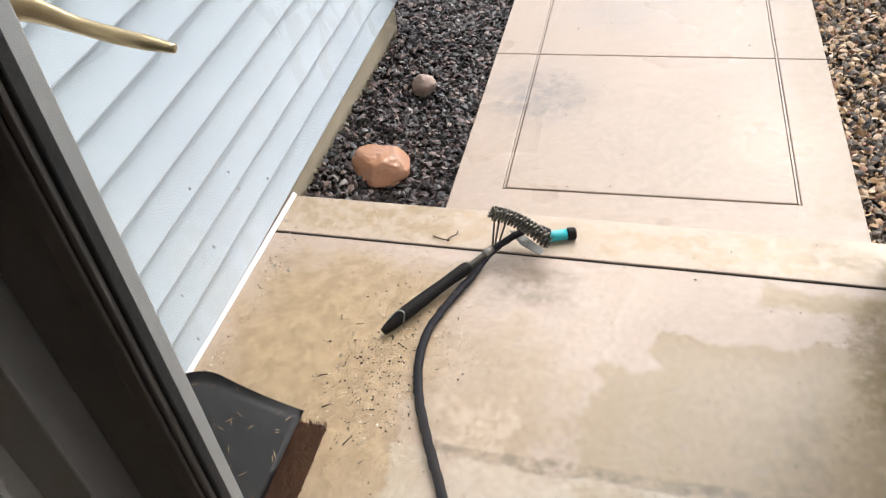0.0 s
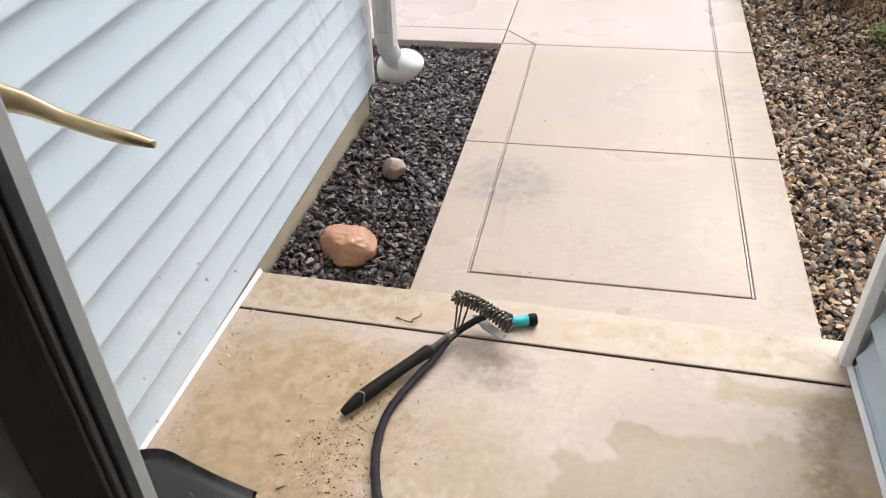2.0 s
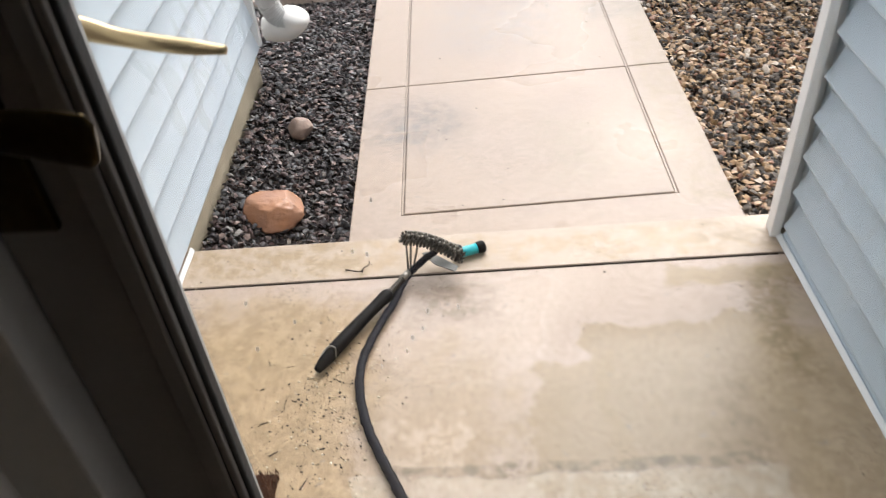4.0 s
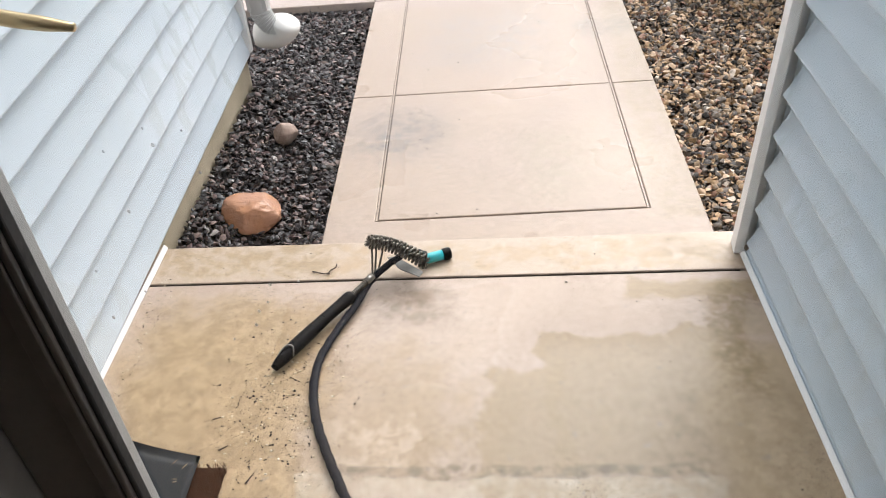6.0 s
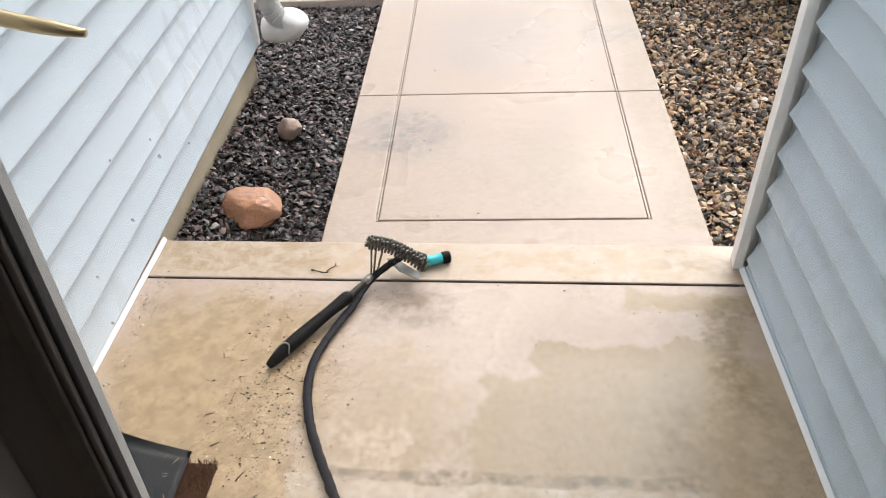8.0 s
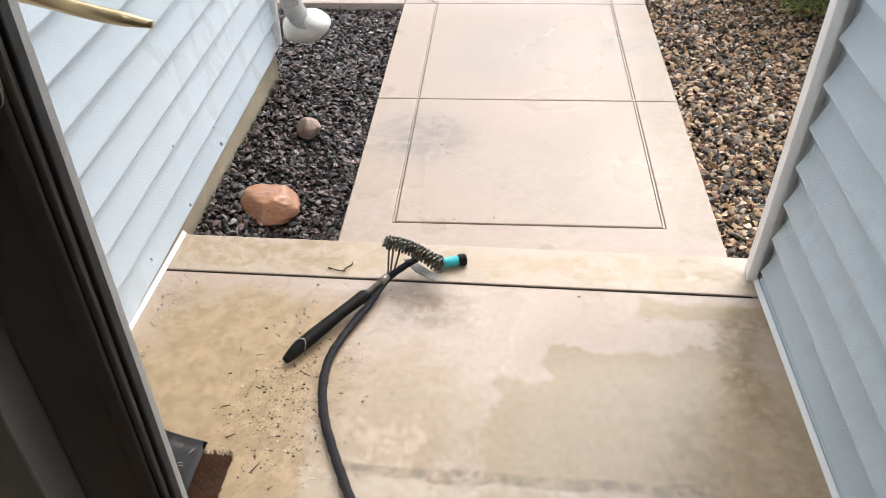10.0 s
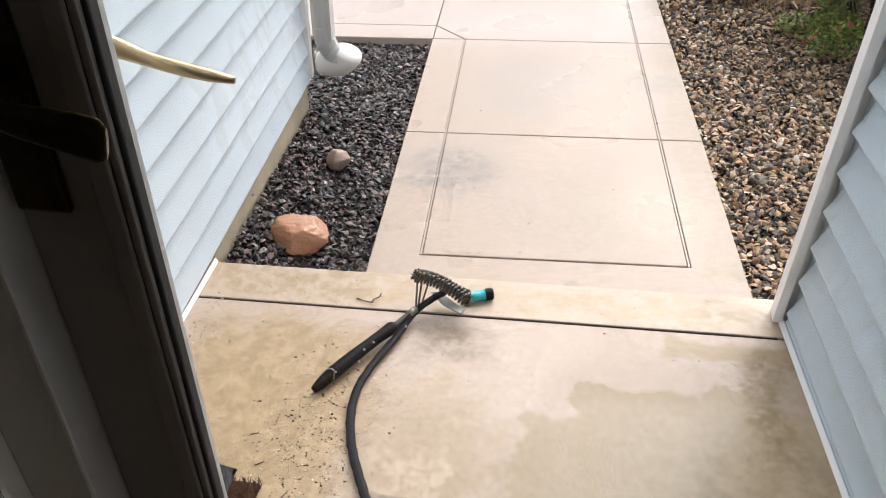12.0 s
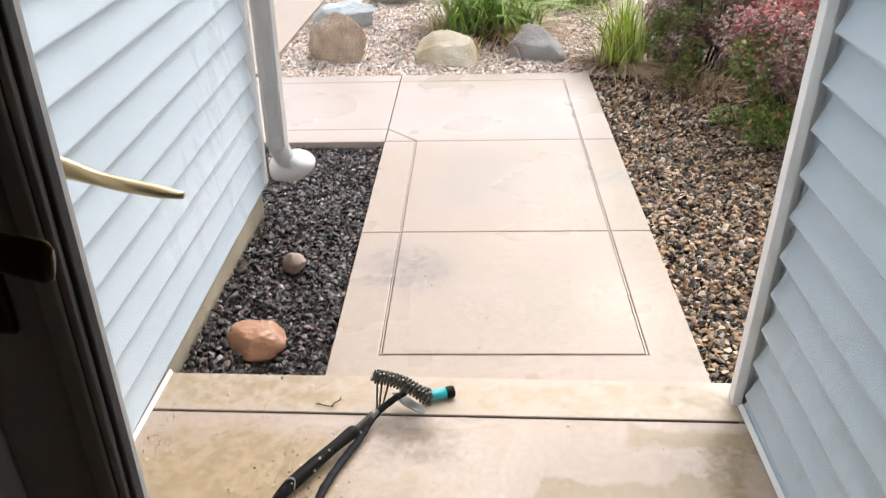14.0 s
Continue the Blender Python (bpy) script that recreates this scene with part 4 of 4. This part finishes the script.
for k in range(34):
    u, v, a = rng.uniform(0.15, 0.95), rng.uniform(0.35, 0.97), rng.uniform(0, 3.14)
    c = Vector((0.022 + 0.285 * u, -0.98 + (0.482 - 0.045 * u) * v, 0.0335 + 0.075 * (1 - u) ** 2.2 * v ** 3))
    w = Vector((math.cos(a), math.sin(a), 0)) * rng.uniform(0.003, 0.011)
    tube([c - w, c, c + w], [0.0006, 0.0011, 0.0005], 5, bm=bm)
tagged(part("litter", bm, STRAW, doormat, "pale bits of straw on the rubber"), kind="stuff")
bm = bmesh.new()
n, k = 20, 14


def mat_point(u, v):
    y = -0.98 + (0.482 - 0.045 * u - 0.09 * max(0, 1 - u / 0.35) ** 2) * v
    lift = 0.075 * (1 - u) ** 2.2 * v ** 3
    return (0.022 + 0.285 * u - 0.01 * v * (1 - u), y, 0.026 + lift + 0.003 * math.sin(7 * v + 3 * u))


grid = [[bm.verts.new(mat_point(i / n, j / k)) for j in range(k + 1)] for i in range(n + 1)]
for i in range(n):
    for j in range(k):
        bm.faces.new((grid[i][j], grid[i + 1][j], grid[i + 1][j + 1], grid[i][j + 1]))
bmesh.ops.solidify(bm, geom=bm.faces[:], thickness=0.004)
part("backing", bm, RUBBER, doormat, "black rubber backing", smooth=True)

# ---- hose ----
hose = empty("garden_hose", "black fabric garden hose with a teal end fitting", "hose")
line = [(0.728, 0.054), (0.690, 0.040), (0.641, 0.010), (0.596, -0.032), (0.566, -0.113), (0.541, -0.17), (0.519, -0.234), (0.506, -0.294), (0.508, -0.368), (0.528, -0.450), (0.556, -0.518), (0.584, -0.575), (0.628, -0.66), (0.69, -0.78), (0.74, -0.90)]
rise = (0.020, 0.042, 0.030, 0.012, 0.003)     # the end is propped up on the brush head
way = smooth_path([(x, y, paving(x, 0.013) + (rise[i] if i < 5 else 0)) for i, (x, y) in enumerate(line)], 16)
thick = [0.0100 + 0.0005 * math.sin(i * 1.1 + 2.5 * noise.noise((i * 0.11, 0, 0))) + 0.0010 * noise.noise((i * 0.35, 3, 1)) for i in range(len(way))]
bm = tube(way, thick, 20, 0.72)
bm.verts.index_update()
for v in bm.verts:
    i, k = divmod(v.index, 20)
    a = 2 * math.pi * k / 20
    fold = 0.05 * math.sin(a + 0.62 * i + 2.0 * noise.noise((i * 0.07, 1, 4))) + 0.06 * noise.noise((i * 0.22, 2 * math.cos(a), 2 * math.sin(a)))
    v.co = way[i] + (v.co - way[i]) * (1 + fold)
part("sleeve", bm, HOSE, hose, smooth=True)
fitting = part("fitting", tube([(0.712, 0.0475, 0.037), (0.716, 0.049, 0.037), (0.772, 0.0715, 0.037)], [0.010, 0.0135, 0.0135], 20), TEAL, hose, "teal plastic hose fitting", smooth=True)
cap = bmesh.new()
ring = [(0.769, 0.0703), (0.771, 0.0711), (0.786, 0.077), (0.789, 0.0782)]
tube([(x, y, 0.037) for x, y in ring], [0.0135, 0.0158, 0.0158, 0.0128], 22, bm=cap)
part("cap", cap, BLACK_PLASTIC, fitting, "black end cap", smooth=False)

# ---- grill brush ----
brush = empty("grill_brush", "black-handled grill brush with coiled steel bristles", "brush")
axis = smooth_path([(0.408, -0.309, 0.026), (0.430, -0.275, 0.033), (0.455, -0.238, 0.037), (0.50, -0.170, 0.041), (0.535, -0.119, 0.043), (0.557, -0.089, 0.044)], 6)
girth = [0.009, 0.0105, 0.012, 0.0135, 0.0145, 0.015, 0.0155] + [0.016 + 0.0012 * math.sin(i * 0.35) for i in range(len(axis) - 9)] + [0.0165, 0.0135]
grip = part("grip", tube(axis, girth[:len(axis)], 18, 0.9), BLACK_PLASTIC, brush, "black plastic grip", smooth=True)
# no hole is cut; a black plug gives the shade inside it
part("hang_hole", tube([(0.4165, -0.296, 0.0375), (0.428, -0.279, 0.0445)], [0.0055, 0.0055], 12, 0.45), GASKET, grip, "black plug in place of the shade inside the hanging hole")
loop = smooth_path([(0.409, -0.290, 0.032), (0.418, -0.277, 0.044), (0.432, -0.264, 0.0535), (0.447, -0.266, 0.051), (0.4485, -0.281, 0.036)], 6)
part("hanging_loop", tube(loop, 0.0019, 8), STEEL, grip, "steel wire hanging loop", smooth=True)
for m in range(7):
    f = 0.52 + 0.018 * m
    c = axis[int(f * (len(axis) - 1))]
    a = Vector((c.x - 0.006, c.y + 0.004, c.z + 0.0136))
    part("grip_rib", tube([a, a + Vector((0.012, -0.007, 0.0))], 0.0008, 6), BLACK_PLASTIC, grip)
neck = bmesh.new()
for phase in (0, math.pi):
    pts = []
    a, b = Vector((0.556, -0.091, 0.044)), Vector((0.602, -0.020, 0.049))
    d = (b - a).normalized()
    side = d.cross(Vector((0, 0, 1))).normalized()
    up = side.cross(d)
    for i in range(73):
        w = phase + i * 2 * math.pi / 9
        pts.append(a + (b - a) * i / 72 + 0.0058 * (math.cos(w) * side + math.sin(w) * up))
    tube(pts, 0.0029, 6, bm=neck)
part("neck", neck, DARK_STEEL, brush, "twisted steel wire neck", smooth=True)
part("collar", tube([(0.586, -0.045, 0.0475), (0.599, -0.025, 0.0488)], 0.0098, 16), STEEL, brush, "bright steel collar", smooth=True)
C0, C1 = Vector((0.591, 0.045, 0.102)), Vector((0.730, -0.0045, 0.076))


def coil_axis(t):
    return C0.lerp(C1, t) + Vector((0, 0, 0.016 * 4 * t * (1 - t)))


for k, (t, foot) in enumerate(((0.03, (0.600, -0.022, 0.050)), (0.13, (0.605, -0.014, 0.051)), (0.27, (0.613, -0.008, 0.052)))):
    a, b = Vector(foot), coil_axis(t)
    d = (b - a).normalized()
    side = d.cross(Vector((0, 1, 0.2))).normalized()
    up = side.cross(d)
    bm = bmesh.new()
    for phase in (0, math.pi):
        tube([a + (b - a) * i / 48 + 0.0016 * (math.cos(phase + i * 0.9) * side + math.sin(phase + i * 0.9) * up) for i in range(49)], 0.0015, 5, bm=bm)
    part("wire", bm, DARK_STEEL, brush, "twisted steel wire", smooth=True)
bm = bmesh.new()
d = (C1 - C0).normalized()
side = d.cross(Vector((0, 0, 1))).normalized()
up = side.cross(d)
for strand, phase in enumerate((0, 2.1, 4.2)):
    pts = []
    for i in range(331):
        t = i / 330
        w = phase + 2 * math.pi * 5.5 * t
        r = 0.0140 + 0.0030 * math.sin(6 * w + strand)
        pts.append(coil_axis(t) + r * (math.cos(w) * side + math.sin(w) * up))
    tube(pts, 0.0036, 6, bm=bm)
tube([coil_axis(i / 12) for i in range(13)], 0.0045, 8, bm=bm)
for t0 in (0.0, 1.0):
    for k in range(11):
        w = k * 2 * math.pi / 11
        c = coil_axis(t0)
        tube([c, c + 0.0150 * (math.cos(w) * side + math.sin(w) * up) + d * (0.008 if t0 else -0.008)], [0.0028, 0.0014], 5, bm=bm)
part("coil", bm, DARK_STEEL, brush, "coiled steel bristles")
part("scraper", prism([(0.630, 0.046, 0.050), (0.652, 0.049, 0.050), (0.722, 0.012, 0.030), (0.714, -0.004, 0.028), (0.664, 0.012, 0.040)], 0.002), DULL_STEEL, brush, "dull steel scraper plate")

# ---- crumbs, twig, water ----
rng = random.Random(11)
bm = bmesh.new()
for k in range(1000):
    f = rng.random()
    if f < 0.62:
        x, y = rng.gauss(0.42, 0.08), rng.gauss(-0.42, 0.12)
    elif f < 0.8:
        x, y = rng.uniform(0.03, 0.5), rng.uniform(-0.75, 0.12)
    elif f < 0.88:
        x, y = rng.gauss(0.05, 0.02), rng.uniform(-0.5, 0.0)
    else:
        x, y = rng.uniform(0.5, 1.48), rng.uniform(-0.7, 0.13)
    if x < 0.03 or y > 0.135 or (y < -0.49 and x < 0.38):
        continue
    r = rng.choice((0.0006, 0.0007, 0.0008, 0.0009, 0.0010, 0.0011, 0.0012, 0.0017)) * rng.uniform(0.8, 1.2)
    at = Vector((x, y, paving(x) + r * 0.4))
    for v in bmesh.ops.create_icosphere(bm, subdivisions=1, radius=1)["verts"]:
        n = v.co.copy()
        v.co = at + Vector((n.x * r * rng.uniform(0.8, 1.5), n.y * r * rng.uniform(0.8, 1.5), n.z * r * 0.7))
for k in range(95):
    x, y = (rng.gauss(0.43, 0.07), rng.gauss(-0.40, 0.13)) if k < 82 else (rng.uniform(0.05, 1.45), rng.uniform(-0.62, 0.10))
    if x < 0.04 or y > 0.135 or (y < -0.49 and x < 0.40):
        continue
    r = rng.uniform(0.0012, 0.0026)
    rock_mesh(bm, (x, y, paving(x) + r * 0.3), (r * rng.uniform(1, 1.9), r * rng.uniform(0.8, 1.3), r * 0.7), k * 0.37, subdivisions=1, cuts=3)
tagged(part("crumbs", bm, SOIL), "dark crumbs of dirt scattered on the porch", "dirt", kind="stuff")
rng = random.Random(12)
bm = bmesh.new()
for k in range(130):
    x, y = (rng.gauss(0.045, 0.015), rng.uniform(-0.5, 0.02)) if k < 40 else (rng.gauss(0.44, 0.07), rng.gauss(-0.40, 0.12))
    if x < 0.03:
        continue
    rock_mesh(bm, (x, y, paving(x) + 0.001), (rng.uniform(0.0015, 0.0045), rng.uniform(0.0012, 0.0032), 0.0018), k * 0.7, subdivisions=1, cuts=2)
tagged(part("grit", bm, CREAM_STONE), "pale bits of grit along the wall foot", "dirt", kind="stuff")
rng = random.Random(13)
bm = bmesh.new()
for k in range(40):
    x = rng.uniform(0.55, 1.40)
    y = rng.uniform(0.2, 2.9)
    p = on_walk(x, y, -0.0845)
    r = rng.uniform(0.0012, 0.0035)
    rock_mesh(bm, p, (r * 1.5, r, r * 0.6), k * 0.9, subdivisions=1, cuts=1)
tagged(part("crumbs", bm, SOIL), "dark crumbs of dirt on the walkway", "dirt", kind="stuff")
twig = empty("twig", "thin dark forked twig lying on the porch edge", "twig")
part("stem", tube(smooth_path([(0.433, 0.034, 0.015), (0.450, 0.028, 0.016), (0.466, 0.022, 0.0175), (0.480, 0.023, 0.017)], 5), [0.0016 + 0.0004 * math.sin(i) for i in range(16)], 6), BARK, twig)
part("fork", tube(smooth_path([(0.474, 0.022, 0.017), (0.482, 0.036, 0.018), (0.492, 0.047, 0.017), (0.494, 0.057, 0.020)], 5), 0.0014, 6), BARK, twig)
for n, (x, y, a, w) in enumerate(((0.335, -0.52, 0.6, 0.02), (0.41, -0.60, 1.1, 0.022), (0.30, -0.44, 0.3, 0.018))):
    chip = part("wood_chip", tube([(x, y, paving(x, 0.003)), (x + w * math.cos(a), y + w * math.sin(a), paving(x, 0.004))], [0.0022, 0.0012], 6, 0.5), BARK)
    tagged(chip, "small brown sliver of wood on the porch", "wood chip", group="wood chips on the porch")

# ---- plants ----


def shrub(at, radii, leaves, crown_parts, label, seed, leaf=0.016):
    """Stems and crowns; crown_parts: material, share and the range of height that it fills."""
    rng = random.Random(seed)
    root = empty("shrub", label, "shrub")
    bm = bmesh.new()
    for k in range(11):
        a = rng.uniform(0, 6.28)
        tip = Vector((math.cos(a) * radii[0] * rng.uniform(0.2, 0.8), math.sin(a) * radii[1] * rng.uniform(0.2, 0.8), radii[2] * rng.uniform(0.9, 1.6)))
        start = Vector((at[0] + rng.uniform(-0.05, 0.05), at[1] + rng.uniform(-0.05, 0.05), -0.12))
        tube(smooth_path([start, start + tip * 0.5 + Vector((rng.uniform(-.03, .03), rng.uniform(-.03, .03), 0.05)), start + tip], 4), [0.006 - 0.0005 * i for i in range(9)], 6, bm=bm)
    part("stems", bm, BARK, root)
    for mat, share, low, high in crown_parts:
        verts, faces = [], []
        lobes = [(Vector((rng.uniform(-0.75, 0.75) * radii[0], rng.uniform(-0.75, 0.75) * radii[1], rng.uniform(low, high) * radii[2])), rng.uniform(0.16, 0.34)) for _ in range(26)]
        for k in range(int(leaves * share)):
            c, r = rng.choice(lobes)
            d = Vector((rng.gauss(0, 1), rng.gauss(0, 1), rng.gauss(0, 1))).normalized() * r * (rng.random() ** 0.3)
            p = Vector(at) + c + Vector((d.x * radii[0], d.y * radii[1], d.z * radii[2]))
            if p.z < -0.1:
                continue
            u = Vector((rng.gauss(0, 1), rng.gauss(0, 1), rng.gauss(0, 0.5))).normalized()
            w = u.cross(Vector((rng.gauss(0, 0.5), rng.gauss(0, 0.5), 1))).normalized()
            s = leaf * rng.uniform(0.6, 1.3)
            bend = u.cross(w) * s * 0.15
            i = len(verts)
            verts += [p - u * s, p - u * s * 0.2 + w * s * 0.5 + bend, p + u * s, p - u * s * 0.2 - w * s * 0.5 + bend]
            faces += [(i, i + 1, i + 2), (i, i + 2, i + 3)]
        mesh = bpy.data.meshes.new("crown")
        mesh.from_pydata(verts, [], faces)
        mesh.materials.append(mat)
        ob = new("crown", mesh)
        ob.parent = root
    return root


shrub((2.34, 2.18, 0.14), (0.42, 0.38, 0.36), 30000, [(GREEN_LEAF, 0.70, -0.85, 0.75), (RED_LEAF, 0.07, 0.6, 1.0), (PURPLE_LEAF, 0.23, 0.3, 0.95)], "low shrub with green leaves and a few red tips", 21, 0.0130)
shrub((2.66, 2.98, 0.12), (0.40, 0.32, 0.36), 20000, [(RED_LEAF, 0.44, 0.3, 1.0), (GREEN_LEAF, 0.30, -0.6, 0.7), (PURPLE_LEAF, 0.26, -0.2, 0.9)], "shrub with bright red autumn leaves", 25, 0.0100)
shrub((2.12, 3.18, 0.12), (0.42, 0.40, 0.44), 34000, [(GREEN_LEAF, 0.48, -0.8, 0.5), (PURPLE_LEAF, 0.52, -0.1, 1.0)], "dense dark shrub with purple and green leaves", 22, 0.0120)
shrub((2.85, 3.6, 0.22), (0.45, 0.40, 0.42), 14000, [(RED_LEAF, 0.22, 0.1, 0.9), (PURPLE_LEAF, 0.50, -0.3, 0.8), (GREEN_LEAF, 0.28, -0.7, 0.3)], "reddish shrub with small leaves behind the green one", 23, 0.0125)
shrub((2.5, 4.4, 0.15), (0.5, 0.4, 0.38), 11000, [(PURPLE_LEAF, 0.5, -0.3, 0.9), (GREEN_LEAF, 0.5, -0.7, 0.5)], "brownish green shrub farther back in the bed", 24, 0.014)


def tuft(name, at, spread, blades, height, mat, label, seed, width=0.008, droop=0.5, dry=0):
    """A clump of arching blades, with dead ones lying round its foot."""
    rng = random.Random(seed)
    root = empty(name, label, "grass")
    for kind, count, mm in (("blades", blades, mat), ("dead_blades", dry, STRAW)):
        if not count:
            continue
        verts, faces = [], []
        for k in range(count):
            a = rng.uniform(0, 6.28)
            base = Vector((at[0] + rng.gauss(0, spread[0]), at[1] + rng.gauss(0, spread[1]), at[2]))
            out = Vector((math.cos(a), math.sin(a), 0))
            side = Vector((-out.y, out.x, 0))
            h = height * rng.uniform(0.55, 1.1)
            lean = droop * rng.uniform(0.3, 1.3)
            if kind == "dead_blades":
                h, lean = height * rng.uniform(0.18, 0.42), rng.uniform(1.0, 2.4)
                base += out * rng.uniform(0.0, 1.2) * spread[0]
            i = len(verts)
            for j in range(6):
                t = j / 5
                c = base + out * h * lean * t ** 2 + Vector((0, 0, h * (t - 0.42 * min(lean, 1.6) * t ** 3)))
                w = width * (1 - 0.85 * t ** 2) * 0.5
                verts += [c - side * w, c + side * w + Vector((0, 0, 0.002))]
                if j:
                    q = i + 2 * j
                    faces.append((q - 2, q - 1, q + 1, q))
        mesh = bpy.data.meshes.new(kind)
        mesh.from_pydata(verts, [], faces)
        mesh.materials.append(mm)
        ob = new(kind, mesh)
        ob.parent = root
    return root


tuft("daylily_clump", (0.82, 4.02, -0.10), (0.15, 0.11), 460, 0.56, GRASS_BLADE, "green daylily clump with dead blades at its foot", 31, 0.015, 1.0, 620)
tuft("grass_clump", (1.64, 3.27, -0.10), (0.06, 0.06), 240, 0.52, YELLOW_BLADE, "yellow-green ornamental grass clump", 32, 0.011, 0.6, 380)
tuft("daylily_clump", (1.42, 4.9, -0.10), (0.15, 0.12), 220, 0.45, GRASS_BLADE, "green daylily clump farther back in the bed", 33, 0.015, 0.9, 160)
tuft("straw_tuft", (2.08, 2.74, -0.10), (0.10, 0.07), 190, 0.26, STRAW, "dry straw-coloured tuft between the shrubs", 34, 0.006, 1.2, 120)

# ---- siding boards ----
LEFT_RISE, LEFT_LAP = 0.040, 0.105
long_left = lap_board("siding_board", 2.20, LEFT_LAP, hollow=False)
for i in range(25):
    ob = new("siding_board", long_left)
    ob.parent = wall_left
    ob.matrix_world = Matrix.Translation((-0.015, -1.0, 0.022 - LEFT_RISE + LEFT_LAP * i)) @ Matrix.Rotation(radians(90), 4, "Z") @ Matrix.Rotation(-math.atan(LEFT_RISE), 4, "Y")
turn = math.atan2(-1.07, 0.038 * 1.07)
starter = new("starter_strip", lap_board("starter_strip", 1.06, 0.034, 0.012))
starter.parent = wall_right
starter.matrix_world = Matrix.Translation((wall_right_x(0.056) + 0.011, 0.056, 0.046)) @ Matrix.Rotation(turn, 4, "Z") @ Matrix.Rotation(0.005, 4, "Y")
long_right = lap_board("siding_board", 1.07, 0.1013, 0.028)
for i in range(26):
    ob = new("siding_board", long_right)
    ob.parent = wall_right
    ob.matrix_world = Matrix.Translation((wall_right_x(0.054) + 0.025, 0.054, 0.077 + 0.1013 * i)) @ Matrix.Rotation(turn, 4, "Z") @ Matrix.Rotation(0.02, 4, "Y")
